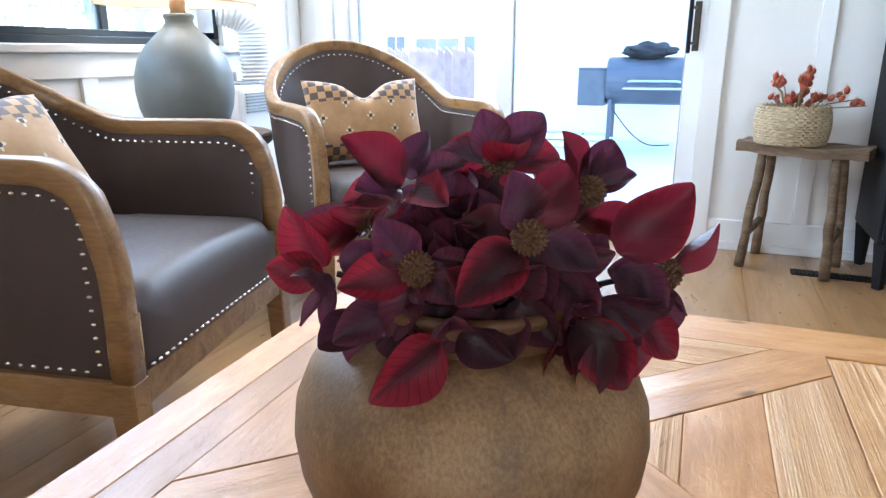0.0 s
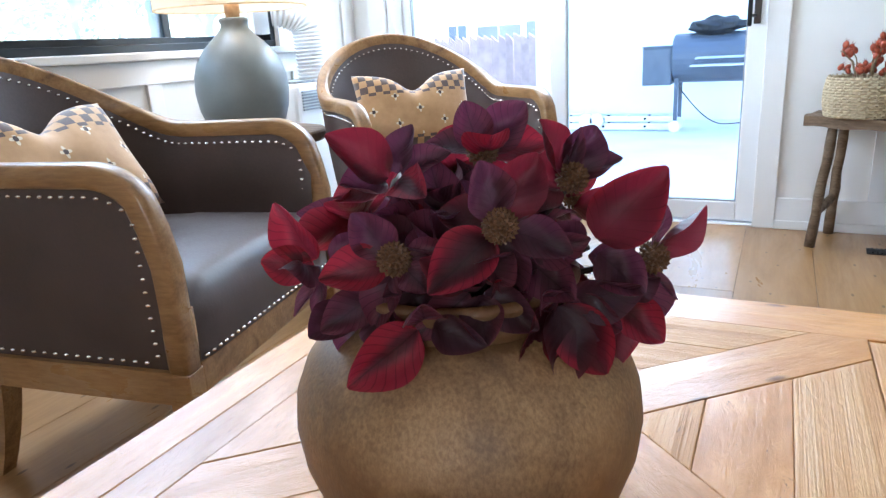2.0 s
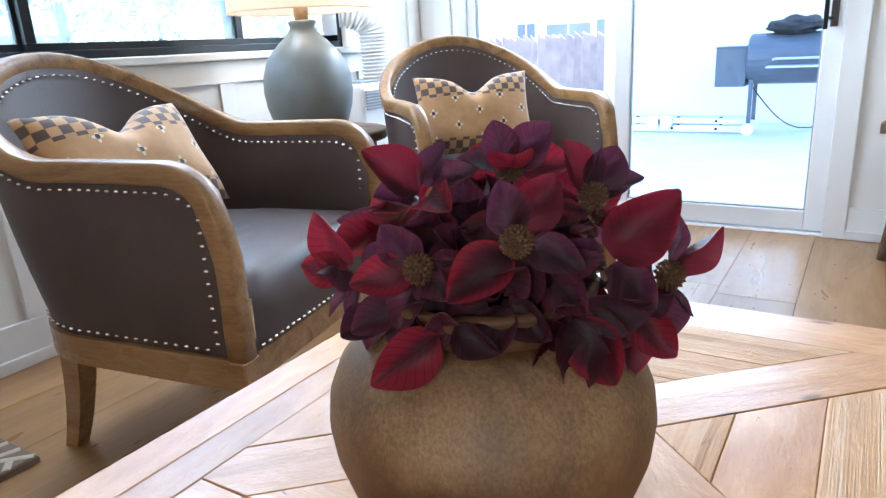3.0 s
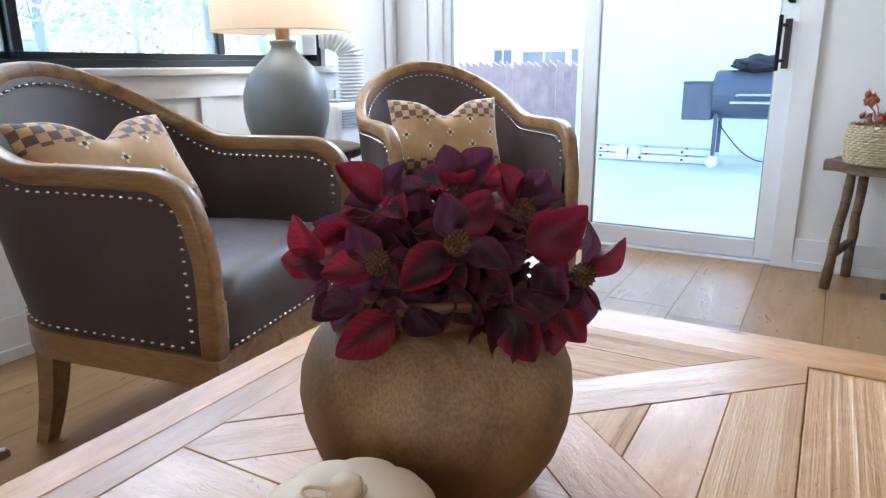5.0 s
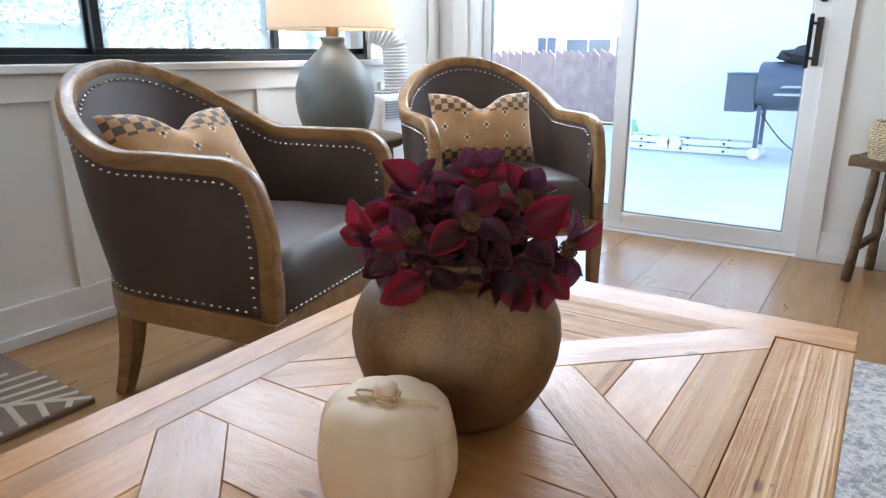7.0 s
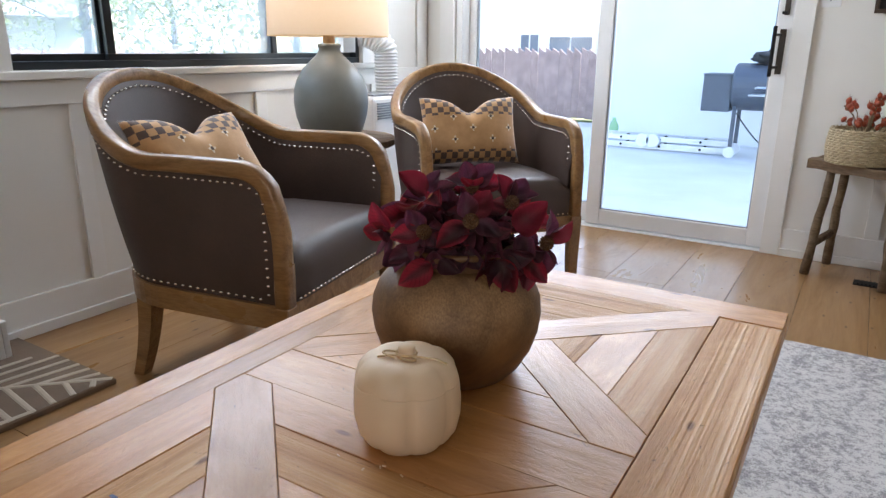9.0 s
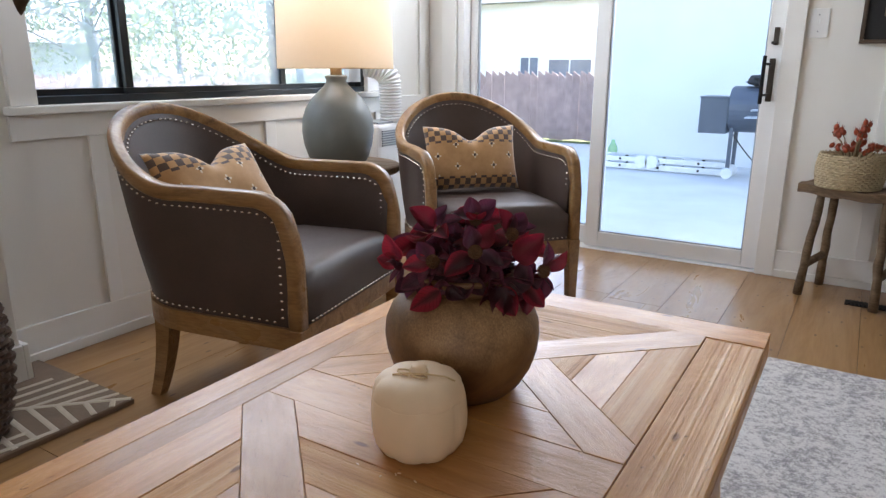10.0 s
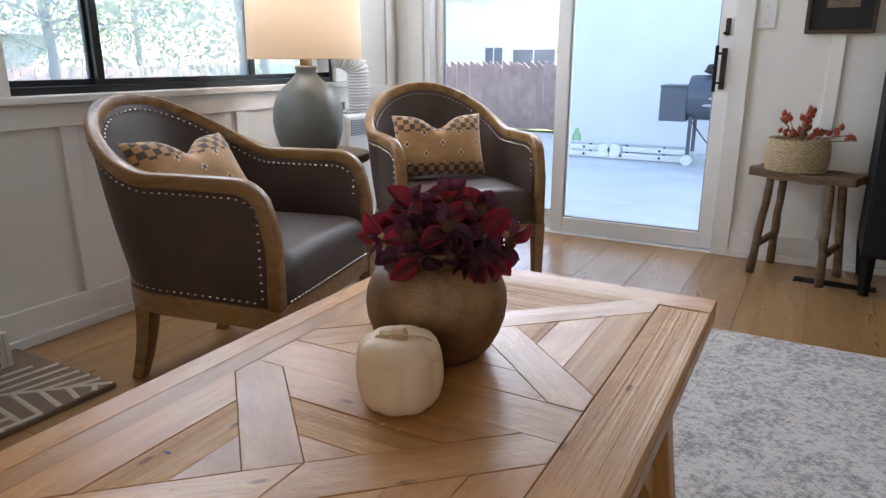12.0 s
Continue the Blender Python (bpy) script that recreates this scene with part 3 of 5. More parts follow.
for z in (0.848, 0.985):
    part("post", tube([(0.022, YD - 0.054, z), (0.040, YD + 0.014, z)], 0.006), M_BRONZE, handle)
latch = part("latch", box(0.040, 0.062, YD + 0.008, YD + 0.024, 1.068, 1.146, 0.004), M_BRONZE, slide, "dark bronze thumb latch")
part("lever", box(0.034, 0.056, YD - 0.008, YD + 0.010, 1.072, 1.084, 0.003), M_BLACKPAINT, latch)

# rear window: never in view, added as an excuse for the fill lamp
window_2 = thing("window_2", pose(0, 0, 0), "plain white rear window, unseen and added to go with the fill light", "window", kind="structure")
bars(window_2, "frame", ((BX0, BX1, YB - 0.1, YB - 0.04, 0.9, 0.95), (BX0, BX1, YB - 0.1, YB - 0.04, 1.95, 2.0), (BX0, BX0 + 0.05, YB - 0.1, YB - 0.04, 0.95, 1.95), (BX1 - 0.05, BX1, YB - 0.1, YB - 0.04, 0.95, 1.95)), M_VINYL)
pane_in(window_2, (BX0 + 0.05, BX1 - 0.05, YB - 0.075, YB - 0.07, 0.95, 1.95))

# switch, picture, floor vent
switch = thing("light_switch", pose(0.213, YD, 1.157), "white plastic light switch plate on the wall", "light switch")
part("plate", box(-0.040, 0.040, -0.007, 0, -0.061, 0.061, 0.003), M_PLASTIC, switch)
part("toggle", box(-0.005, 0.005, -0.019, -0.006, -0.004, 0.014, 0.002), M_PLASTIC, switch)
for z in (-0.035, 0.035):
    part("screw", lathe([(0.0036, 0), (0.003, 0.0015)], 10), M_GREYPLASTIC, switch, m=pose(0, -0.0068, z, 90))

pic = thing("framed_picture", pose(0.512, YD - 0.015, 1.258), "small sepia print on a black mat in a dark wooden frame", "picture")
for b in ((-0.137, 0.137, -0.022, 0, -0.190, -0.174), (-0.137, 0.137, -0.022, 0, 0.174, 0.190), (-0.137, -0.121, -0.022, 0, -0.174, 0.174), (0.121, 0.137, -0.022, 0, -0.174, 0.174)):
    part("frame", box(*b, 0.003), M_FRAMEWOOD, pic)
part("mat", box(-0.121, 0.121, -0.010, -0.002, -0.174, 0.174), M_MAT, pic)
part("print", box(-0.060, 0.066, -0.013, -0.0105, -0.082, 0.075), M_PRINT, pic, "sepia botanical print")

vent = thing("floor_vent", pose(0.638, 3.325, 0, 0, 0, -3), "black slotted metal floor register", "floor vent")
part("frame", box(-0.16, 0.16, -0.036, 0.036, -0.004, 0.003, 0.001), M_BLACKPAINT, vent)
for k in range(21):
    part("slat", box(-0.145 + k * 0.0142, -0.139 + k * 0.0142, -0.028, 0.028, 0.003, 0.007), M_BLACKPAINT, vent)

# rugs
solid("area_rug", box(-0.22, 2.6, -1.3, 2.505, 0.0005, 0.013, 0.004), M_RUG, "pale grey distressed area rug under the coffee table", "rug")
brown_rug = thing("striped_rug", pose(0, 0, 0), "brown wool rug with cream branching lines", "rug")
part("ground_weave", prism([(-1.655, 0.02), (-1.270, 0.02), (-1.270, 1.160), (-1.785, 1.160), (-1.785, 1.086), (-1.655, 1.086)], 0.001, 0.018, 0.004), M_BROWNRUG, brown_rug)


def rug_line(a, b):
    a, b = Vector((*a, 0.0182)), Vector((*b, 0.0182))
    part("stripe", tube([a, a.lerp(b, 0.5), b], 0.0082, 6, flat=0.35), M_WOOLWHITE, brown_rug, "cream stripe")


for k0 in (0.0, -0.48, -0.96):
    sx0, sy0 = -1.640, 0.790 + k0
    rug_line((sx0, sy0), (-1.276, sy0 + 0.364))
    for k in range(7):
        q = 0.012 + k * 0.053
        rug_line((sx0 + q, sy0 + q), (-1.275, sy0 + q - 0.026))
        top = min(1.153, sy0 + q + 0.30)
        if top - sy0 - q > 0.05:
            rug_line((sx0 + q, sy0 + q), (sx0 + q + 0.03, top))


# ---- coffee table ----
TX0, TX1, TY0, TY1, TZ = -0.362, 0.356, 0.190, 1.440, 0.48
IX0, IX1 = -0.271, 0.256
table = thing("coffee_table", pose((TX0 + TX1) / 2, (TY0 + TY1) / 2, 0), "reclaimed pine coffee table with a chevron plank top", "coffee table")
rt = random.Random(4)
TC = Vector(((TX0 + TX1) / 2, (TY0 + TY1) / 2))


def table_plank(poly, angle, material=None, drop=0.0):
    """A plank over an outline given in the room's plan; its grain runs at angle."""
    if len(poly) < 3 or area(poly) < 0.0004:
        return
    cx, cy = sum(p[0] for p in poly) / len(poly), sum(p[1] for p in poly) / len(poly)
    ca, sa = math.cos(-angle), math.sin(-angle)
    local = []
    for x, y in poly:
        dx, dy = x - cx, y - cy
        s = max(0.0, 1 - 0.00055 / max(0.005, math.hypot(dx, dy)))
        local.append(((dx * ca - dy * sa) * s, (dx * sa + dy * ca) * s))
    bm = prism(local, -0.022, 0.0, 0.0009)
    part("plank", bm, material or M_TABLE, table, m=Matrix.Translation((cx - TC.x, cy - TC.y, TZ - drop + rt.uniform(-0.0006, 0.0006))) @ Matrix.Rotation(angle, 4, "Z"))


def rect(x0, x1, y0, y1):
    return [(x0, y0), (x1, y0), (x1, y1), (x0, y1)]


def cross_field(y0, y1, w=0.074, strip=0.073):
    cx, cy = (IX0 + IX1) / 2, (y0 + y1) / 2
    fld = rect(IX0, IX1, y0, y1)
    hx, hy = (IX1 - IX0) / 2, (y1 - y0) / 2
    ln = math.hypot(hx, hy)
    n1, n2 = (-hy / ln, hx / ln), (hy / ln, hx / ln)
    d1, d2 = n1[0] * cx + n1[1] * cy, n2[0] * cx + n2[1] * cy
    a1, a2 = math.atan2(hy, hx), math.atan2(-hy, hx)
    band1 = clip(clip(fld, n1[0], n1[1], d1 + w / 2), -n1[0], -n1[1], -d1 + w / 2)
    table_plank(clip(band1, 1, 0, cx), a1)
    table_plank(clip(band1, -1, 0, -cx), a1)
    band2 = clip(clip(fld, n2[0], n2[1], d2 + w / 2), -n2[0], -n2[1], -d2 + w / 2)
    table_plank(clip(band2, n1[0], n1[1], d1 - w / 2), a2)
    table_plank(clip(band2, -n1[0], -n1[1], -d1 - w / 2), a2)
    for s1, s2 in ((1, 1), (1, -1), (-1, 1), (-1, -1)):
        tri = clip(fld, -s1 * n1[0], -s1 * n1[1], -s1 * d1 - w / 2)
        tri = clip(tri, -s2 * n2[0], -s2 * n2[1], -s2 * d2 - w / 2)
        upright = s1 != s2
        for k in range(5):
            if upright:
                xs = (IX0 + k * strip, IX0 + (k + 1) * strip) if s1 > 0 else (IX1 - (k + 1) * strip, IX1 - k * strip)
                piece = clip(clip(tri, 1, 0, xs[1]), -1, 0, -xs[0])
                table_plank(piece, math.pi / 2, M_TABLEROUGH if rt.random() < 0.2 else M_TABLE)
            else:
                ys = (y1 - (k + 1) * strip, y1 - k * strip) if s1 > 0 else (y0 + k * strip, y0 + (k + 1) * strip)
                piece = clip(clip(tri, 0, 1, ys[1]), 0, -1, -ys[0])
                table_plank(piece, 0.0, M_TABLEROUGH if rt.random() < 0.3 else M_TABLE)


def ridged_plank(x0, x1, y0, y1):
    """A weathered plank along y whose hard grain stands up in long ridges."""
    rg = random.Random(31)
    half, ln, nx, ny = (x1 - x0) / 2 - 0.0006, (y1 - y0) / 2 - 0.0006, 84, 90
    lines = sorted(rg.uniform(-half, half) for _ in range(17))
    weight = [rg.uniform(0.4, 1.0) for _ in lines]
    bm = bmesh.new()
    grid = []
    for i in range(ny + 1):
        x = -ln + 2 * ln * i / ny
        row = []
        for j in range(nx + 1):
            y = -half + 2 * half * j / nx
            drift = 0.004 * noise.noise(Vector((x * 2.1, 0.4, 7.0)))
            h = max(w * math.exp(-((y - drift - c) / 0.0013) ** 2) for c, w in zip(lines, weight))
            h *= 0.55 + 0.6 * noise.noise(Vector((x * 9, y * 60, 1.0)))
            edge = min(1.0, (half - abs(y)) / 0.002, (ln - abs(x)) / 0.002)
            row.append(bm.verts.new((x, y, (-0.0012 + 0.0015 * max(0.0, h)) - 0.0015 * (1 - edge))))
        grid.append(row)
    for p, q in zip(grid, grid[1:]):
        for j in range(nx):
            bm.faces.new((p[j], q[j], q[j + 1], p[j + 1]))
    rim = [grid[i][0] for i in range(ny + 1)] + [grid[ny][j] for j in range(1, nx + 1)] + [grid[i][nx] for i in range(ny - 1, -1, -1)] + [grid[0][j] for j in range(nx - 1, 0, -1)]
    low = [bm.verts.new((v.co.x, v.co.y, -0.022)) for v in rim]
    for k in range(len(rim)):
        bm.faces.new((rim[k], rim[(k + 1) % len(rim)], low[(k + 1) % len(rim)], low[k]))
    part("plank", bm, M_TABLEROUGH, table, "pale ridged weathered plank", m=Matrix.Translation(((x0 + x1) / 2 - TC.x, (y0 + y1) / 2 - TC.y, TZ + 0.0004)) @ Matrix.Rotation(math.pi / 2, 4, "Z"), smooth=True)


part("core", box(TX0 + 0.004, TX1 - 0.004, TY0 + 0.004, TY1 - 0.004, 0.432, TZ - 0.012), M_JOINT, table, m=Matrix.Translation((-TC.x, -TC.y, 0)))
table_plank(rect(TX0, TX1, 1.358, TY1), 0.0)
table_plank(rect(TX0, TX1, TY0, 0.278), 0.0)
ridged_plank(IX1, TX1, 0.278, 1.358)
table_plank(rect(TX0, -0.314, 0.278, 1.358), math.pi / 2)
table_plank(rect(-0.314, IX0, 0.278, 1.358), math.pi / 2)
table_plank(rect(IX0, IX1, 0.768, 0.862), 0.0)
cross_field(0.862, 1.358)
cross_field(0.278, 0.768)


def beam(parent, a, b, w, h, material, name):
    """A squared timber from a to b."""
    a, b = Vector(a), Vector(b)
    d = b - a
    x = d.normalized()
    y = (Vector((0, 0, 1)).cross(x) if abs(x.z) < 0.98 else Vector((0, 1, 0)))
    y = (y - x * y.dot(x)).normalized()
    m = Matrix((x, y, x.cross(y))).transposed().to_4x4()
    m.translation = a
    return part(name, box(0, d.length, -w / 2, w / 2, -h / 2, h / 2, 0.003, 1), material, parent, m=m)


L, W2 = (TY1 - TY0) / 2, (TX1 - TX0) / 2
for b in ((-W2, W2, L - 0.022, L), (-W2, W2, -L, -L + 0.022), (-W2, -W2 + 0.022, -L + 0.022, L - 0.022), (W2 - 0.022, W2, -L + 0.022, L - 0.022)):
    part("edge_board", box(b[0], b[1], b[2], b[3], 0.430, TZ - 0.0225, 0.002), M_TABLE, table)
for s in (-1, 1):
    ye = s * (L - 0.13)
    beam(table, (-W2 + 0.03, ye, 0.408), (W2 - 0.03, ye, 0.408), 0.07, 0.044, M_TABLE, "cross_beam")
    beam(table, (-W2 + 0.02, ye, 0.035), (W2 - 0.02, ye, 0.035), 0.07, 0.044, M_TABLE, "foot_beam")
    for q in (-1, 1):
        beam(table, (q * (W2 - 0.05), ye, 0.057), (q * (W2 - 0.09), ye, 0.386), 0.05, 0.05, M_TABLE, "leg")
        beam(table, (q * (W2 - 0.08), ye, 0.06), (-q * (W2 - 0.12), ye + q * 0.022, 0.384), 0.04, 0.05, M_TABLE, "brace")
        beam(table, (q * 0.28, ye, 0.08), (q * 0.27, ye - s * 0.30, 0.42), 0.035, 0.045, M_TABLE, "knee_brace")
beam(table, (0, -L + 0.13, 0.24), (0, L - 0.13, 0.24), 0.045, 0.07, M_TABLE, "stretcher")

part("paint_mark", prism([(-0.012, -0.003), (0.004, -0.005), (0.012, 0.0), (0.005, 0.004), (-0.009, 0.003)], 0, 0.0006), surface("blue_paint", (0.06, 0.08, 0.16), 0.4, 0.6, 60, 200, 0.1), table, "small dark blue paint mark", m=Matrix.Translation((-0.172 - TC.x, 0.506 - TC.y, TZ + 0.0007)) @ Matrix.Scale(0.55, 4))
rc = random.Random(5)
M_CRUMB = surface("wood_splinter", (0.66, 0.50, 0.32), 0.2, 0.8, 40, 200, 0.2)
for k in range(5):
    part("splinter", box(-0.0022, 0.0022, -0.0007, 0.0007, 0, 0.001), M_CRUMB, table, m=Matrix.Translation((rc.uniform(-0.03, 0.06) - TC.x, rc.uniform(0.672, 0.698) - TC.y, TZ + 0.0008)) @ Matrix.Rotation(rc.uniform(0, 3), 4, "Z"))

# ---- vase, bouquet, pumpkin ----
VX, VY = -0.030, 0.946
prof = [(0.070, 0.0), (0.078, 0.003), (0.092, 0.018), (0.106, 0.043), (0.1145, 0.069), (0.1175, 0.092), (0.1155, 0.112), (0.1075, 0.132), (0.094, 0.149), (0.080, 0.160), (0.074, 0.166)]
uneven = lambda a, z: 1 + 0.006 * math.sin(2 * a + 1) + 0.004 * math.sin(5 * a + z * 30)
vase = thing("vase", pose(VX, VY, TZ + 0.0006), "round brown weathered stoneware vase on the coffee table", "vase")
part("body", lathe(prof, 64, uneven), M_VASE, vase, smooth=True)
part("neck", lathe([(0.0742, 0.1655), (0.0728, 0.171), (0.0735, 0.179), (0.0765, 0.184), (0.0765, 0.187), (0.073, 0.1895), (0.066, 0.186), (0.066, 0.168)], 64, uneven), M_VASE, vase, "short dark brown collar", smooth=True)


def petal_mesh(name, length, width, cup, curl, tip, material, wav):
    """A leaf-shaped petal, base at the origin, lying along x."""
    bm = bmesh.new()
    uv = bm.loops.layers.uv.new("UVMap")
    nx, ny = 12, 8
    grid = []
    for i in range(nx + 1):
        s = i / nx
        half = width / 2 * (math.sin(math.pi * s ** 0.86) ** 0.62) * (1 - tip * s ** 3) if 0 < s < 1 else 0.0015
        row = []
        for j in range(ny + 1):
            q = 2 * j / ny - 1
            z = cup * (q * q) * half * 1.2 + curl * length * s * s + wav * math.sin(7 * s + 3 * q) * half * 0.25
            row.append((bm.verts.new((length * s, half * q, z)), (s, j / ny)))
        grid.append(row)
    for i in range(nx):
        for j in range(ny):
            quad = (grid[i][j], grid[i + 1][j], grid[i + 1][j + 1], grid[i][j + 1])
            f = bm.faces.new([v for v, _ in quad])
            for lp, (_, c) in zip(f.loops, quad):
                lp[uv].uv = c
            f.smooth = True
    me = bpy.data.meshes.new(name)
    bm.to_mesh(me)
    bm.free()
    me.materials.append(material)
    return me


PETALS = [petal_mesh("petal", ln, wd, cup, curl, tip, mt, wv) for ln, wd, cup, curl, tip, mt, wv in (
    (0.060, 0.045, 0.45, 0.08, 0.12, M_PETAL, 0.6), (0.054, 0.042, 0.35, -0.25, 0.08, M_PETAL, 0.8), (0.064, 0.045, 0.55, -0.08, 0.18, M_PETAL, 0.5),
    (0.052, 0.042, 0.40, 0.05, 0.08, M_PLUM, 0.8), (0.057, 0.040, 0.50, -0.28, 0.12, M_PLUM, 0.7), (0.046, 0.018, 0.5, 0.12, 0.3, M_PLUM, 0.6))]
bouquet = thing("bouquet", pose(VX + 0.004, VY + 0.002, TZ + 0.17), "burgundy and plum artificial magnolia bouquet standing in the vase", "flowers")
rf = random.Random(11)


def cone_mesh():
    bm = bmesh.new()
    bmesh.ops.create_icosphere(bm, subdivisions=2, radius=0.0068)
    for k in range(90):
        z = 1 - 1.75 * (k + 0.5) / 90
        a = k * 2.39996
        r = math.sqrt(max(0, 1 - z * z))
        d = Vector((r * math.cos(a), r * math.sin(a), z))
        p = d * 0.0077
        s = 0.0017
        t = d.cross(Vector((0.3, 0.2, 1))).normalized()
        b = d.cross(t)
        q = [bm.verts.new(p + t * s), bm.verts.new(p + b * s), bm.verts.new(p - t * s), bm.verts.new(p - b * s), bm.verts.new(p + d * 0.0022)]
        for i in range(4):
            bm.faces.new((q[i], q[(i + 1) % 4], q[4]))
    return mesh_of("cone", bm, M_PINECONE)


CONE = cone_mesh()


def put_petal(parent, me, base, tip_dir, normal, scale=1.0):
    x = tip_dir.normalized()
    z = (normal - x * normal.dot(x)).normalized()
    m = Matrix((x, z.cross(x), z)).transposed().to_4x4()
    m.translation = base
    return part("petal", me, None, parent, m=m @ Matrix.Scale(scale, 4))


def blossom(centre, facing, count, size, spin, spread=0.30, open_cone=True, second=0):
    """A flower head: a ring of petals round a seed cone; the stem runs back into the vase."""
    c, f = Vector(centre), Vector(facing).normalized()
    e1 = f.cross(Vector((0, 0, 1))).normalized() if abs(f.z) < 0.95 else Vector((1, 0, 0))
    e2 = e1.cross(f)
    head = part("flower", tube([Vector((0, 0, -0.02)), Vector((c.x * 0.35, c.y * 0.35, c.z * 0.4)), c - f * 0.006], 0.0022, 6), M_DARKSTEM, bouquet, "burgundy flower head with a brown seed cone")
    if open_cone:
        part("seed_cone", CONE, None, head, m=Matrix.Translation(c + f * 0.006) @ Vector((0, 0, 1)).rotation_difference(f).to_matrix().to_4x4())
    for k in range(count + second):
        inner = k >= count
        a = spin + 2 * math.pi * (k + (0.5 if inner else 0)) / max(1, count if not inner else second) + rf.uniform(-0.42, 0.42)
        rad = e1 * math.cos(a) + e2 * math.sin(a)
        tilt = spread + rf.uniform(-0.55, 0.50) + (0.45 if inner else 0)
        d = rad * math.cos(tilt) + f * math.sin(tilt)
        nrm = f * math.cos(tilt) - rad * math.sin(tilt) + rad.cross(f) * rf.uniform(-0.5, 0.5)
        put_petal(head, PETALS[rf.choice((0, 1, 2, 3, 4, 0, 2) if not inner else (3, 4, 5))], c + rad * 0.006 - f * 0.002 * k / count, d, nrm, size * rf.uniform(0.82, 1.08))
    return head


# Heads in the bouquet's own axes: u to the east-north-east, v towards the sofa side, z up.
BU, BV = Vector((0.905, 0.424, 0)), Vector((0.424, -0.905, 0))


def spot(u, v, z):
    return BU * (0.88 * u) + BV * (0.90 * v) + Vector((0, 0, 0.92 * z))


def flower(at, facing, leaves, cone=False, label="burgundy flower head with broad petals"):
    """A head whose petals are set one by one: (tip direction u, v, z), size, mesh."""
    c, f = spot(*at), spot(*facing).normalized()
    head = part("flower", tube([Vector((0, 0, -0.03)), Vector((c.x * 0.4, c.y * 0.4, c.z * 0.35)), c - f * 0.004], 0.0020, 6), M_DARKSTEM, bouquet, label)
    if cone:
        part("seed_cone", CONE, None, head, "brown seed cone", m=Matrix.Translation(c + f * 0.007) @ Vector((0, 0, 1)).rotation_difference(f).to_matrix().to_4x4() @ Matrix.Scale(1.12, 4))
    for (u, v, z), size, k in leaves:
        d = spot(u, v, z).normalized()
        twist = Vector((rf.uniform(-0.25, 0.25), rf.uniform(-0.25, 0.25), rf.uniform(-0.2, 0.2)))
        put_petal(head, PETALS[k], c + d * 0.006, d, f + twist, size * 0.79)
    return head


flower((0.020, 0.066, 0.066), (0.05, 0.85, 0.45), (((-0.25, 0.10, 0.95), 0.86, 3), ((-0.72, 0.45, -0.45), 0.95, 2), ((0.90, 0.30, -0.20), 0.80, 4), ((0.50, -0.20, 0.85), 0.86, 0), ((-0.85, -0.25, 0.30), 0.75, 1), ((0.20, 0.25, -0.95), 0.80, 4)), True)
flower((-0.046, 0.058, 0.046), (-0.25, 0.80, 0.45), (((-0.62, 0.10, 0.78), 0.82, 3), ((-0.97, 0.25, -0.08), 0.80, 2), ((0.85, 0.30, 0.28), 0.62, 4), ((0.55, 0.65, -0.35), 0.60, 3), ((-0.45, 0.35, -0.80), 0.80, 4), ((0.35, 0.25, -0.90), 0.86, 3)), True)
flower((0.124, 0.020, 0.028), (0.75, 0.55, 0.15), (((0.40, -0.10, 0.90), 0.86, 4), ((0.80, 0.10, 0.62), 0.86, 2), ((0.15, 0.30, -0.92), 0.86, 3), ((0.55, 0.10, -0.82), 0.80, 5), ((-0.90, 0.40, 0.20), 0.90, 3), ((-0.40, 0.55, -0.55), 0.86, 1)), True)
flower((0.074, 0.006, 0.078), (0.25, 0.55, 0.75), (((0.10, 0.15, 0.98), 0.90, 5), ((-0.45, 0.10, 0.85), 0.86, 0), ((0.80, -0.25, 0.45), 0.80, 4), ((0.45, -0.30, 0.80), 0.86, 3), ((-0.75, 0.35, -0.20), 0.80, 1)), True)
flower((0.082, 0.046, 0.046), (0.10, 0.85, 0.30), (((0.62, 0.25, 0.74), 1.12, 2), ((0.60, 0.45, -0.50), 0.86, 3), ((-0.60, 0.40, 0.30), 0.75, 4)))
flower((-0.050, -0.006, 0.084), (-0.30, 0.60, 0.65), (((-0.70, 0.25, 0.62), 0.95, 2), ((-0.60, 0.35, 0.05), 0.80, 3), ((0.25, 0.70, 0.10), 0.92, 1), ((0.20, -0.25, 0.90), 0.75, 4), ((-0.92, -0.15, -0.25), 0.80, 0), ((0.75, 0.10, 0.50), 0.75, 4)))
flower((0.014, -0.014, 0.096), (0.05, 0.55, 0.80), (((-0.25, -0.15, 0.88), 0.80, 3), ((0.10, 0.80, 0.32), 0.86, 0), ((0.66, -0.10, 0.72), 0.95, 3), ((0.90, -0.35, 0.15), 0.86, 2), ((-0.85, -0.30, 0.40), 0.80, 4), ((0.10, -0.90, 0.40), 0.86, 0)), True)
flower((-0.104, 0.020, 0.034), (-0.45, 0.80, 0.30), (((-0.55, 0.05, 0.80), 0.86, 2), ((-0.25, 0.60, 0.20), 0.80, 3), ((-0.50, 0.20, -0.85), 0.86, 5), ((-0.12, 0.25, -0.95), 0.86, 5), ((0.75, 0.20, 0.40), 0.75, 4), ((-0.90, 0.10, 0.10), 0.80, 1)))
flower((0.058, 0.058, 0.018), (0.15, 0.90, -0.10), (((0.02, 0.50, -0.86), 0.95, 2), ((0.50, 0.30, -0.82), 0.98, 0), ((0.88, 0.20, -0.45), 0.86, 3), ((0.90, 0.35, 0.05), 0.95, 4), ((-0.30, 0.65, 0.30), 0.70, 3), ((-0.55, 0.45, -0.60), 0.86, 0)))
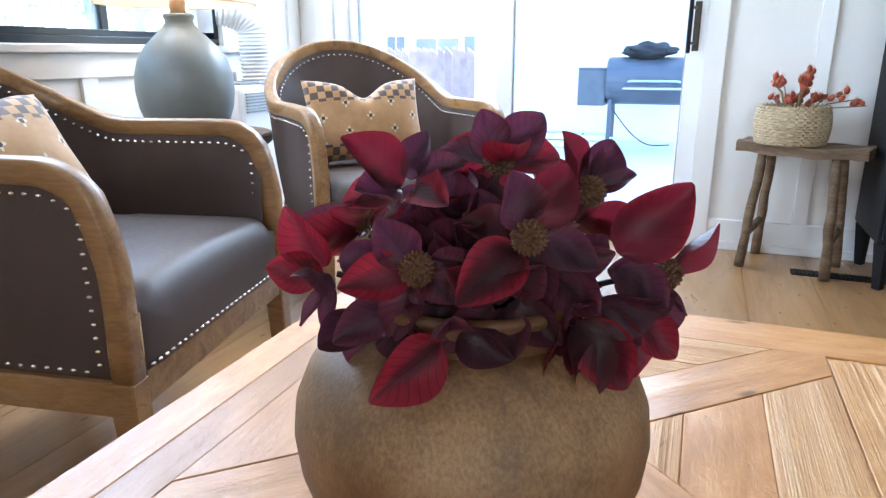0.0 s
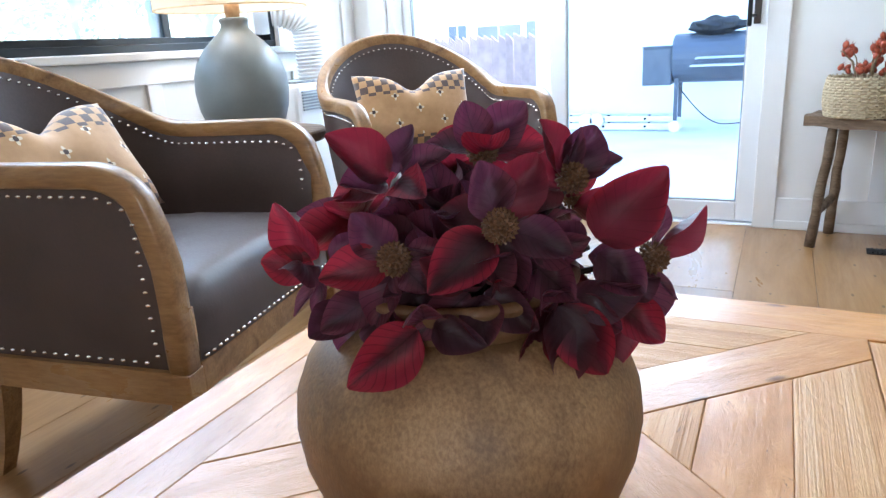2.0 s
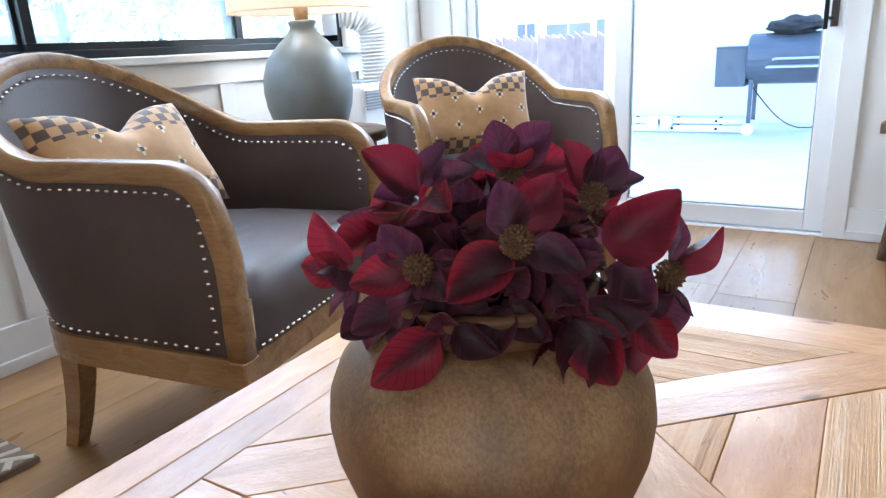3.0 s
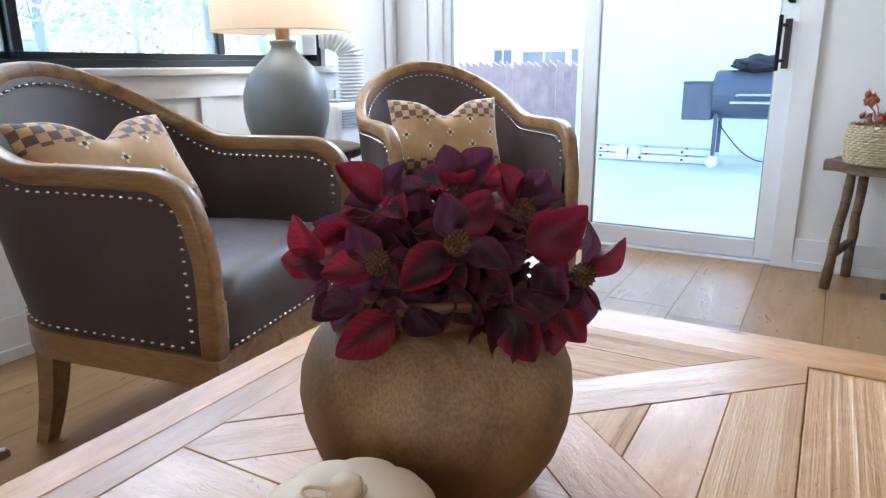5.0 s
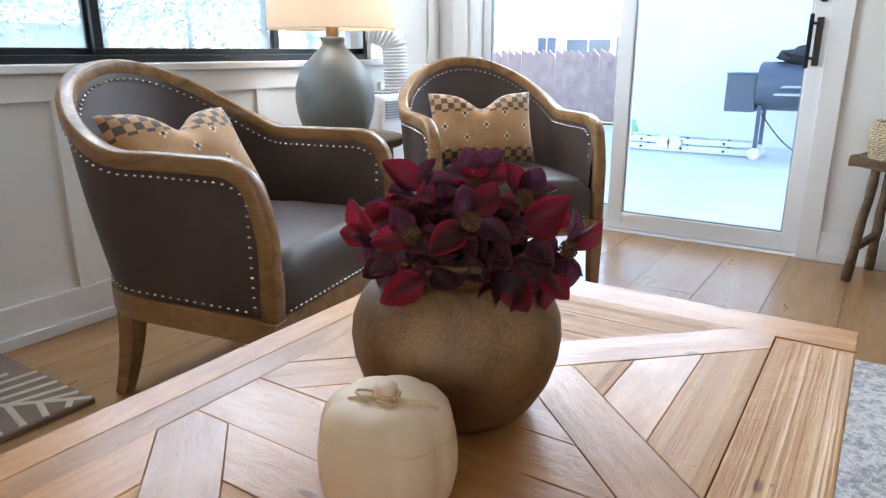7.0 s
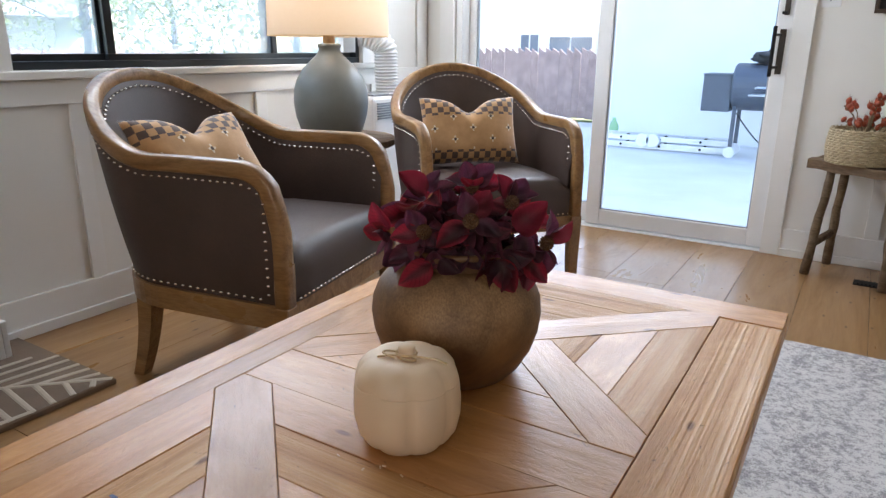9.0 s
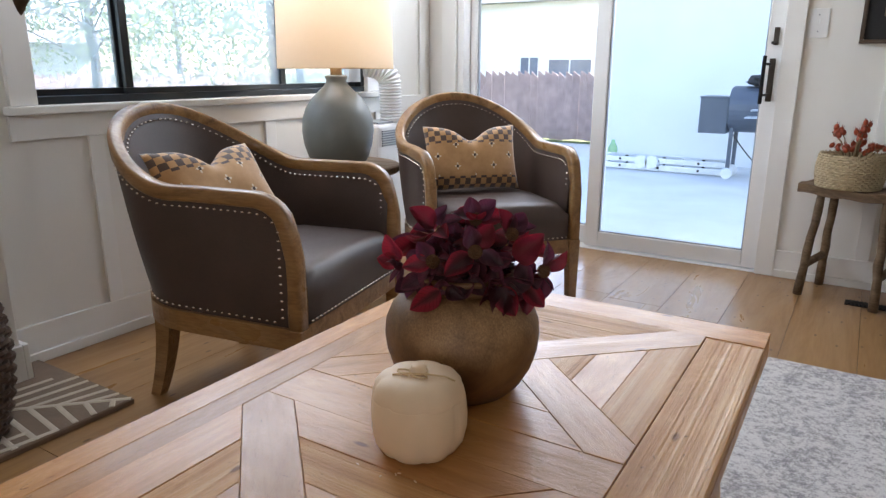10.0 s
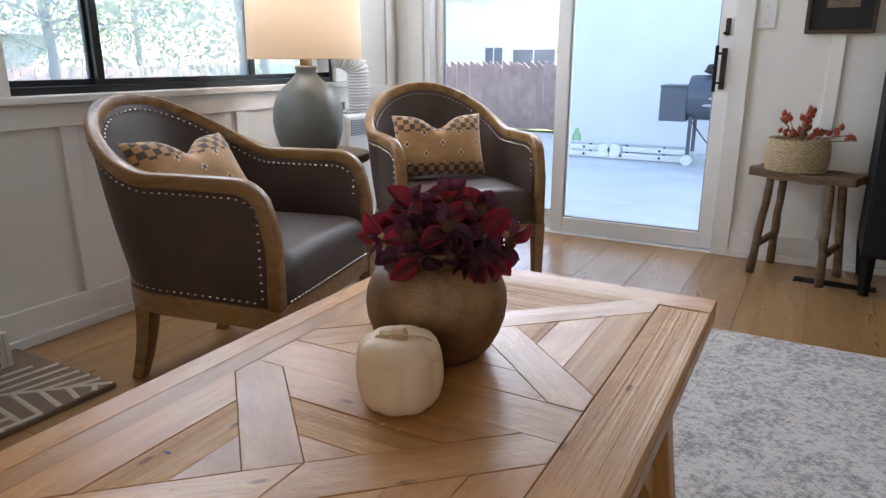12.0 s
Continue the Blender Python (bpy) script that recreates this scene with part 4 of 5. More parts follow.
flower((-0.030, 0.078, 0.012), (-0.10, 0.90, 0.25), (((-0.75, 0.50, -0.42), 0.98, 2), ((0.60, 0.45, -0.10), 0.70, 4), ((0.00, 0.60, 0.50), 0.75, 3)))
flower((0.094, 0.036, 0.010), (0.50, 0.80, -0.10), (((0.30, 0.35, -0.85), 0.92, 1), ((0.75, 0.30, -0.60), 0.80, 2), ((0.70, 0.25, 0.30), 0.70, 3)))
flower((-0.078, 0.030, 0.010), (-0.55, 0.75, 0.0), (((-0.70, 0.35, -0.35), 0.80, 3), ((-0.20, 0.45, -0.60), 0.75, 4), ((0.40, 0.55, 0.20), 0.75, 3)))
flower((0.004, 0.066, 0.030), (0.0, 0.95, 0.20), (((-0.65, 0.40, -0.40), 0.86, 4), ((0.10, 0.60, -0.60), 0.76, 3), ((0.65, 0.40, -0.40), 0.80, 4), ((0.50, 0.40, 0.60), 0.75, 3), ((-0.60, 0.40, 0.45), 0.75, 1)))
flower((0.036, 0.050, 0.044), (0.2, 0.90, 0.10), (((0.60, 0.50, -0.45), 0.86, 3), ((-0.35, 0.60, -0.55), 0.82, 4), ((0.75, 0.45, 0.25), 0.75, 4)))
flower((-0.060, 0.046, 0.022), (-0.3, 0.90, 0.10), (((-0.75, 0.35, -0.30), 0.82, 4), ((0.10, 0.65, -0.50), 0.86, 3), ((0.60, 0.40, 0.10), 0.80, 4)))
for c, f, n, sz, sp in (((-0.085, -0.050, 0.046), (-0.60, -0.50, 0.50), 6, 0.80, 0.5), ((0.085, -0.062, 0.050), (0.60, -0.50, 0.50), 6, 0.80, 0.9), ((0.000, -0.095, 0.040), (0.0, -0.90, 0.30), 6, 0.82, 0.4), ((-0.010, -0.055, 0.080), (0.0, -0.40, 0.85), 6, 0.78, 0.2)):
    blossom(spot(*c), spot(*f), n, sz, sp, second=1)
for k in range(96):
    a, el = 2 * math.pi * k / 48 + rf.uniform(-0.1, 0.1), rf.uniform(-0.05, 1.25)
    d = Vector((math.cos(a) * math.cos(el), math.sin(a) * math.cos(el), math.sin(el)))
    base = Vector((d.x * 0.040, d.y * 0.040, 0.010 + 0.040 * max(0, d.z)))
    twig = part("sprig", tube([Vector((d.x * 0.02, d.y * 0.02, 0.0)), base], 0.0015, 5), M_DARKSTEM, bouquet)
    tipd = (d + Vector((rf.uniform(-0.5, 0.5), rf.uniform(-0.5, 0.5), rf.uniform(-0.3, 0.3)))).normalized()
    put_petal(twig, PETALS[rf.choice((1, 3, 4, 4, 3))], base, tipd, Vector((d.x * 0.6, d.y * 0.6, 0.7)), rf.uniform(0.62, 0.84))

PX, PY = 0.013, 0.762
ribs = lambda a, z: 1 - 0.075 * (1 - abs(math.sin(4 * a + 0.4)) ** 0.6)
pumpkin = thing("ceramic_pumpkin", pose(PX, PY, TZ + 0.0006) @ Matrix.Diagonal((0.95, 0.95, 1.0, 1)), "cream ceramic pumpkin jar with a twine bow", "ornament")
part("body", lathe([(0.047, 0.0), (0.053, 0.003), (0.062, 0.016), (0.0668, 0.036), (0.0672, 0.055), (0.0648, 0.0758), (0.0645, 0.0766)], 64, ribs), M_PUMPKIN, pumpkin, smooth=True)
lid = part("lid", lathe([(0.0643, 0.0767), (0.0645, 0.0772), (0.0612, 0.089), (0.053, 0.0985), (0.038, 0.1035), (0.020, 0.1035), (0.010, 0.101)], 64, ribs), M_PUMPKIN, pumpkin, smooth=True)
part("stem", lathe([(0.012, 0.099), (0.0105, 0.106), (0.0105, 0.113), (0.008, 0.1155)], 24), M_PUMPKIN, lid, smooth=True)
for nm, loop in (("twine", [(0.0125 * math.cos(t), 0.0125 * math.sin(t), 0.1065) for t in [2 * math.pi * k / 20 for k in range(21)]]),
                 ("bow_loop", [(-0.004 - 0.022 * math.sin(t) , -0.012 - 0.008 * math.cos(t) , 0.1065) for t in [math.pi * k / 8 for k in range(9)]]),
                 ("bow_loop", [(0.003 + 0.018 * math.sin(t), -0.012 - 0.006 * math.cos(t), 0.1065) for t in [math.pi * k / 8 for k in range(9)]]),
                 ("bow_tail", [(0, -0.012, 0.107), (0.018, -0.004, 0.1075), (0.038, 0.006, 0.1055), (0.050, 0.012, 0.100)]),
                 ("bow_tail", [(0, -0.012, 0.107), (-0.014, -0.016, 0.106), (-0.026, -0.024, 0.1045)])):
    part(nm, tube(loop, 0.0012, 6), M_TWINE, pumpkin, "tan jute twine")


# ---- armchairs ----
ZA, ZB, ZL = 0.670, 0.860, 0.322       # arm, back and lower panel heights


def plan_at(t):
    """The chair's outline from one front post (-1) round the back to the other (1): x forward, y to its left."""
    a, s = abs(t), (1 if t >= 0 else -1)
    if a > 0.5:
        q = (a - 0.5) / 0.5
        return Vector((-0.35 + 0.342 * q, s * (0.277 + 0.011 * q)))
    ang = a / 0.5 * math.pi / 2
    return Vector((-0.35 - 0.245 * math.cos(ang) ** 0.92, s * 0.277 * math.sin(ang) ** 0.92))


def out_at(t):
    d = plan_at(min(1, t + 0.01)) - plan_at(max(-1, t - 0.01))
    return Vector((d.y, -d.x)).normalized() * (-1)


def rail_at(t):
    """The centre of the wooden top rail."""
    a = abs(t)
    p, o = plan_at(t), out_at(t)
    z = ZA + (ZB - ZA) * smoothstep(max(0.0, 1 - a / 0.5) ** 0.95)
    lean = 0.010 + 0.074 * smoothstep((0.62 - a) / 0.55)
    if a > 0.86:
        q = (a - 0.86) / 0.14
        z -= 0.088 * (1 - math.sqrt(max(0, 1 - q * q)))
        lean *= 1 - q
    p = p + o * lean
    return Vector((p.x, p.y, z - 0.022))


def armchair(m, label):
    chair = thing("armchair", m, label, "armchair", "pair of armchairs")
    N = 96
    ts = [-1 + 2 * k / N for k in range(N + 1)]
    # top rail with its front posts, one bent timber
    path = [Vector((0.004, plan_at(-1).y, z)) for z in (ZL - 0.005, 0.40, 0.45, 0.50)] + [rail_at(t) for t in ts] + [Vector((0.004, plan_at(1).y, z)) for z in (0.50, 0.45, 0.40, ZL - 0.005)]
    outs = [out_at(-1)] * 4 + [out_at(t) for t in ts] + [out_at(1)] * 4
    bm = bmesh.new()
    rings = []
    n = len(path)
    for i, p in enumerate(path):
        tg = (path[min(n - 1, i + 1)] - path[max(0, i - 1)]).normalized()
        o = Vector((outs[i].x, outs[i].y, 0))
        o = (o - tg * o.dot(tg)).normalized()
        u = tg.cross(o)
        wd, ht = 0.0195, 0.0195
        rings.append([bm.verts.new(p + o * wd * sx + u * ht * sy) for sx, sy in ((1, 0.62), (0.84, 0.93), (0.3, 1), (-0.3, 1), (-0.84, 0.93), (-1, 0.62), (-1, -0.7), (-0.85, -1), (0.85, -1), (1, -0.7))])
    for a, b in zip(rings, rings[1:]):
        for k in range(10):
            bm.faces.new((a[k], a[(k + 1) % 10], b[(k + 1) % 10], b[k]))
    bm.faces.new(rings[0])
    bm.faces.new(rings[-1])
    part("top_rail", bm, M_CHAIRWOOD, chair, "curved weathered oak arm and back rail", smooth=True)

    def shell(offset, z_low, bulge):
        sh = bmesh.new()
        rows = []
        for t in [-1 + 2 * k / 64 for k in range(65)]:
            p, o, r = plan_at(t), out_at(t), rail_at(t)
            col = []
            for j in range(9):
                v = j / 8
                q = Vector((p.x, p.y, z_low)).lerp(Vector((r.x, r.y, r.z - 0.008)), v)
                col.append(sh.verts.new(q + Vector((o.x, o.y, 0)) * (offset + bulge * math.sin(math.pi * v))))
            rows.append(col)
        for a, b in zip(rows, rows[1:]):
            for j in range(8):
                sh.faces.new((a[j], b[j], b[j + 1], a[j + 1]))
        return sh

    def at_shell(t, v, offset, z_low, bulge):
        p, o, r = plan_at(t), out_at(t), rail_at(t)
        q = Vector((p.x, p.y, z_low)).lerp(Vector((r.x, r.y, r.z - 0.008)), v)
        return q + Vector((o.x, o.y, 0)) * (offset + bulge * math.sin(math.pi * v)), o

    part("outer_cover", shell(0.013, ZL, 0.006), M_LEATHER, chair, "taupe leather outer panel", smooth=True)
    part("inner_cover", shell(-0.017, ZL, -0.014), M_LEATHER, chair, "taupe leather inside back", smooth=True)
    # lower frame
    def apron(z0, z1, w0, w1):
        ap = bmesh.new()
        rows = []
        for t in [-1 + 2 * k / 64 for k in range(65)]:
            p, o = plan_at(t), out_at(t)
            rows.append([ap.verts.new((p.x + o.x * w, p.y + o.y * w, z)) for w, z in ((w1, z0), (w1, z1), (w0, z1), (w0, z0))])
        for a, b in zip(rows, rows[1:]):
            for j in range(4):
                ap.faces.new((a[j], b[j], b[(j + 1) % 4], a[(j + 1) % 4]))
        ap.faces.new(rows[0])
        ap.faces.new(rows[-1])
        return ap
    part("seat_rail", apron(0.262, ZL - 0.001, -0.018, 0.022), M_CHAIRWOOD, chair, "weathered oak seat rail")
    part("front_rail", box(-0.022, 0.018, -0.262, 0.262, 0.264, ZL - 0.002, 0.003), M_CHAIRWOOD, chair, m=pose(0, 0, 0))
    # seat
    seat = bmesh.new()
    rows = []
    for i in range(41):
        u = i / 40
        f = 0.016 - 0.50 * u
        row = []
        for j in range(17):
            w = 2 * j / 16 - 1
            half = 0.258 if f > -0.30 else 0.245 * math.sqrt(max(0.02, 1 - ((f + 0.30) / 0.225) ** 2))
            edge = min(1, (1 - abs(w)) * 6, u * 9)
            z = 0.420 + 0.036 * math.sqrt(max(0, 1 - (1 - edge) ** 2)) + 0.012 * (1 - w * w) * (1 - u)
            z += 0.0026 * math.sin(34 * u + 6 * w + 2 * math.sin(3 * w)) * smoothstep((0.55 - abs(w + 0.25)) / 0.4) * smoothstep((0.35 - abs(u - 0.6)) / 0.3)
            row.append(seat.verts.new((f, w * half, z)))
        rows.append(row)
    for a, b in zip(rows, rows[1:]):
        for j in range(16):
            seat.faces.new((a[j], b[j], b[j + 1], a[j + 1]))
    front = [seat.verts.new((0.020 if 0 < j < 16 else 0.014, (2 * j / 16 - 1) * 0.258, ZL - 0.002)) for j in range(17)]
    bulge = [seat.verts.new((0.030 if 0 < j < 16 else 0.016, (2 * j / 16 - 1) * 0.258, 0.395)) for j in range(17)]
    for j in range(16):
        seat.faces.new((rows[0][j], rows[0][j + 1], bulge[j + 1], bulge[j]))
        seat.faces.new((bulge[j], bulge[j + 1], front[j + 1], front[j]))
    part("seat", seat, M_LEATHER, chair, "taupe leather tight seat", smooth=True)
    # legs
    for s in (-1, 1):
        y = s * (0.287)
        lg = bmesh.new()
        rr = []
        for z, h, fx in ((0.0, 0.0160, 0.010), (0.12, 0.019, 0.004), (0.27, 0.0225, 0.0), (ZL - 0.004, 0.0230, 0.0)):
            rr.append([lg.verts.new((fx + h * cx, y + h * cy, z)) for cx, cy in ((1, 1), (-1, 1), (-1, -1), (1, -1))])
        for a, b in zip(rr, rr[1:]):
            for k in range(4):
                lg.faces.new((a[k], a[(k + 1) % 4], b[(k + 1) % 4], b[k]))
        lg.faces.new(rr[0])
        lg.faces.new(rr[-1])
        bmesh.ops.bevel(lg, geom=lg.edges[:], offset=0.003, segments=1, affect="EDGES")
        part("leg", lg, M_CHAIRWOOD, chair)
        lg = bmesh.new()
        rr = []
        for k in range(8):
            v = k / 7
            z = 0.285 * v
            h = 0.017 + 0.010 * v
            bend = -0.055 * (1 - v) ** 2 
            rr.append([lg.verts.new((-0.503 + bend + h * cx, s * (0.200 + 0.012 * (1 - v)) + h * cy, z)) for cx, cy in ((1, 1), (-1, 1), (-1, -1), (1, -1))])
        for a, b in zip(rr, rr[1:]):
            for k in range(4):
                lg.faces.new((a[k], a[(k + 1) % 4], b[(k + 1) % 4], b[k]))
        lg.faces.new(rr[0])
        lg.faces.new(rr[-1])
        part("leg", lg, M_CHAIRWOOD, chair)
    # nails
    nb = bmesh.new()
    bmesh.ops.create_uvsphere(nb, u_segments=8, v_segments=5, radius=0.0056)
    bmesh.ops.scale(nb, vec=(1, 1, 0.62), verts=nb.verts)
    nail_me = mesh_of("nail", nb, M_NAIL, True)

    def nail(p):
        part("nail", nail_me, None, chair, m=Matrix.Translation(p))

    def spaced(fn, t0, t1, step):
        last, k = None, 0
        while k <= 900:
            p, q = fn(t0 + (t1 - t0) * k / 900)
            if last is None or (p - last).length >= step:
                last = p
                nail(q)
            k += 1

    def along_rail(off, bulge):
        def fn(t):
            r = rail_at(t)
            v = 1 - 0.0245 / max(0.05, r.z - ZL)
            p, o = at_shell(t, v, off, ZL, bulge)
            return p, p + Vector((o.x, o.y, 0)) * (0.001 if off > 0 else -0.003)
        return fn
    spaced(along_rail(0.013, 0.006), -0.95, 0.95, 0.0215)
    spaced(along_rail(-0.017, -0.014), -0.95, 0.95, 0.0195)

    def low(t):
        p, o = at_shell(t, 0.04, 0.013, ZL, 0.006)
        return p, p + Vector((o.x, o.y, 0)) * 0.001
    spaced(low, -0.93, 0.93, 0.0235)
    for s in (-1, 1):
        for k in range(11):
            z = 0.350 + k * 0.0222
            nail(Vector((-0.029, s * (0.288 + 0.0175), z)))
            if z > 0.45:
                nail(Vector((-0.029, s * (0.288 - 0.024), z)))
    for k in range(27):
        nail(Vector((0.0215, -0.25 + 0.5 * k / 26, ZL + 0.008)))
    return chair


O1, A1 = (-0.760, 1.558), 11.0
O2, A2 = (-0.658, 2.340), -42.0
chair_1 = armchair(pose(O1[0], O1[1], 0, 0, 0, A1), "taupe leather tub armchair with oak frame and nailheads")
chair_2 = copy_thing(chair_1, pose(O2[0], O2[1], 0, 0, 0, A2))
tagged(chair_2, "taupe leather tub armchair with oak frame beside the patio door")


def pillow_mesh(w, h, d, dent):
    bm = bmesh.new()
    n = 28
    sides = []
    for s in (1, -1):
        g = []
        for i in range(n + 1):
            row = []
            for j in range(n + 1):
                u, v = 2 * i / n - 1, 2 * j / n - 1
                x = u * w / 2 * (1 - 0.05 * (1 - v * v))
                z = v * h / 2 * (1 - 0.07 * (1 - u * u))
                if v > 0:
                    z -= dent * v * math.exp(-(u / 0.32) ** 2)
                y = s * d / 2 * (max(0, (1 - u ** 4) * (1 - v ** 4))) ** 0.6 * (1 + 0.05 * math.sin(5 * u + 3 * v))
                if v > 0:
                    y *= 1 - 0.35 * v * math.exp(-(u / 0.22) ** 2)
                row.append(bm.verts.new((x, y, z)))
            g.append(row)
        for i in range(n):
            for j in range(n):
                bm.faces.new((g[i][j], g[i + 1][j], g[i + 1][j + 1], g[i][j + 1]))
        sides.append(g)
    bmesh.ops.remove_doubles(bm, verts=bm.verts, dist=0.0005)
    return bm


def on_chair(o, ang, x, y, z, rx, ry, rz):
    return pose(o[0], o[1], 0, 0, 0, ang) @ pose(x, y, z, 0, 0, 0) @ pose(0, 0, 0, 0, 0, rz) @ pose(0, 0, 0, rx, ry, 0)


pil = pillow_mesh(0.40, 0.275, 0.115, 0.055)
pme = mesh_of("throw_pillow", pil, M_PILLOW, True)
p1 = new("throw_pillow", pme)
p1.matrix_basis = on_chair(O1, A1, -0.390, -0.075, 0.622, -34, 1, 82) @ Matrix.Scale(0.97, 4)
tagged(p1, "ochre throw pillow with dark checks resting in the armchair", "pillow", "throw pillows")
p2 = new("throw_pillow", pme)
p2.matrix_basis = on_chair(O2, A2, -0.375, -0.01, 0.598, -20, 0, 88)
tagged(p2, "ochre throw pillow with dark checks leaning upright in the armchair", "pillow", "throw pillows")

# ---- side table and lamp ----
SX, SY, SZ = -1.482, 2.366, 0.558
side_table = thing("side_table", pose(SX, SY, 0), "round dark wooden side table between the armchairs", "side table")
part("tabletop", lathe([(0.255, SZ - 0.035), (0.262, SZ - 0.028), (0.262, SZ - 0.006), (0.256, SZ)], 56, lambda a, z: 1 + 0.008 * math.sin(3 * a)), M_DARKWOOD, side_table, smooth=False)
for k in range(3):
    a = 0.5 + k * 2 * math.pi / 3
    part("leg", tube([(0.215 * math.cos(a), 0.215 * math.sin(a), 0), (0.20 * math.cos(a), 0.20 * math.sin(a), SZ - 0.035)], 0.024, 10), M_DARKWOOD, side_table)
part("lower_shelf", lathe([(0.20, 0.16), (0.205, 0.165), (0.205, 0.185), (0.20, 0.19)], 40), M_DARKWOOD, side_table)
lamp = thing("table_lamp", pose(SX, SY, SZ), "grey green ceramic table lamp with a lit linen drum shade", "table lamp")
part("base", lathe([(0.105, 0.0), (0.112, 0.004), (0.130, 0.035), (0.146, 0.085), (0.153, 0.140), (0.150, 0.190), (0.136, 0.235), (0.110, 0.275), (0.080, 0.305), (0.058, 0.325), (0.046, 0.340), (0.042, 0.352), (0.047, 0.362), (0.047, 0.370), (0.040, 0.374)], 64), M_LAMPBASE, lamp, "grey green glazed ceramic body", smooth=True)
part("neck", lathe([(0.024, 0.374), (0.024, 0.43)], 24), M_NECKWOOD, lamp, "pale wooden neck", smooth=True)
part("rod", lathe([(0.006, 0.43), (0.006, 0.62)], 12), M_BRONZE, lamp)
part("socket", lathe([(0.016, 0.43), (0.018, 0.46), (0.018, 0.49)], 20), M_BRONZE, lamp)
sh = bmesh.new()
zs = [0.402 + 0.310 * k / 6 for k in range(7)]
rr = [[sh.verts.new(((0.242 - 0.006 * i / 6) * math.cos(2 * math.pi * k / 72), (0.242 - 0.006 * i / 6) * math.sin(2 * math.pi * k / 72), z)) for k in range(72)] for i, z in enumerate(zs)]
for a, b in zip(rr, rr[1:]):
    for k in range(72):
        sh.faces.new((a[k], a[(k + 1) % 72], b[(k + 1) % 72], b[k]))
shade = part("shade", sh, M_SHADE, lamp, "cream linen drum shade", smooth=True)
for z in (0.402, 0.712):
    part("shade_ring", tube([(0.2415 * math.cos(t), 0.2415 * math.sin(t), z) for t in [2 * math.pi * k / 48 for k in range(49)]], 0.0022, 6), M_TWINE, shade)
for k in range(3):
    a = k * 2 * math.pi / 3
    part("spider_arm", tube([(0, 0, 0.60), (0.235 * math.cos(a), 0.235 * math.sin(a), 0.70)], 0.002, 6), M_BRONZE, lamp)

# ---- portable air conditioner ----
ac = thing("portable_air_conditioner", pose(-1.69, 3.00, 0), "white portable air conditioner with a ribbed hose to the window", "air conditioner")
part("body", box(-0.095, 0.085, -0.19, 0.19, 0.03, 0.69, 0.03, 4), M_PLASTIC, ac, smooth=False)
part("control_panel", box(-0.06, 0.07, -0.17, 0.17, 0.69, 0.700, 0.004), M_GREYPLASTIC, ac, "grey control panel")
for k in range(7):
    part("louvre", box(0.083, 0.092, -0.16, 0.16, 0.58 + k * 0.012, 0.586 + k * 0.012), M_GREYPLASTIC, ac)
for sx in (-0.06, 0.055):
    for sy in (-0.14, 0.14):
        part("caster", lathe([(0.018, 0), (0.02, 0.004), (0.02, 0.028), (0.018, 0.032)], 14), M_BLACKPAINT, ac, m=pose(sx, sy, 0))
hp = []
for k in range(161):
    v = k / 160
    if v < 0.6:
        hp.append((0.028 - 0.010 * v, 0.0, 0.69 + 0.20 * v / 0.6))
    else:
        a = (v - 0.6) / 0.4 * math.pi / 2
        hp.append((0.022 - 0.10 * (1 - math.cos(a)), -0.09 * (1 - math.cos(a)), 0.89 + 0.085 * math.sin(a)))
part("hose", tube(hp, lambda v: 0.056 + 0.0045 * math.sin(v * 2 * math.pi * 22), 28), M_PLASTIC, ac, "white ribbed exhaust hose", smooth=True)

# ---- stool, basket of rose hips ----
stool = thing("stool", pose(0.472, 3.405, 0, 0, 0, -18), "rustic weathered wooden stool by the wall", "stool")
seat_b = bmesh.new()
rows = []
for i in range(25):
    u = 2 * i / 24 - 1
    row = []
    for j in range(9):
        w = 2 * j / 8 - 1
        x = u * 0.228 * (1 - 0.03 * w * w)
        y = w * (0.098 + 0.012 * math.cos(3 * u))
        row.append((x, y, 0.006 * u * u + 0.0025 * math.sin(9 * u + 4 * w)))
    rows.append(row)
for top in (0, 1):
    g = [[seat_b.verts.new((x, y, (0.478 + z) if top else 0.442 + z)) for x, y, z in row] for row in rows]
    for a, b in zip(g, g[1:]):
        for j in range(8):
            seat_b.faces.new((a[j], b[j], b[j + 1], a[j + 1]))
    if top:
        edge_t = [g[i][0] for i in range(25)] + [g[24][j] for j in range(1, 9)] + [g[i][8] for i in range(23, -1, -1)] + [g[0][j] for j in range(7, 0, -1)]
    else:
        edge_b = [g[i][0] for i in range(25)] + [g[24][j] for j in range(1, 9)] + [g[i][8] for i in range(23, -1, -1)] + [g[0][j] for j in range(7, 0, -1)]
for k in range(len(edge_t)):
    seat_b.faces.new((edge_b[k], edge_b[(k + 1) % len(edge_b)], edge_t[(k + 1) % len(edge_t)], edge_t[k]))
bmesh.ops.bevel(seat_b, geom=[e for e in seat_b.edges if e.calc_face_angle(0) > 0.9], offset=0.011, segments=3, affect="EDGES")
part("seat", seat_b, M_STOOL, stool, "thick weathered plank seat")
wob = random.Random(3)
feet = {}
for sx in (-1, 1):
    for sy in (-1, 1):
        a, b = Vector((sx * 0.150, sy * 0.112, 0)), Vector((sx * 0.125, sy * 0.075, 0.445))
        pth = [a.lerp(b, k / 7) + Vector((wob.uniform(-0.003, 0.003), wob.uniform(-0.003, 0.003), 0)) for k in range(8)]
        pth[0].z = 0.0
        feet[(sx, sy)] = part("leg", tube(pth, lambda v: 0.0185 - 0.002 * v + 0.0012 * math.sin(v * 17), 10), M_STOOL, stool, smooth=True)
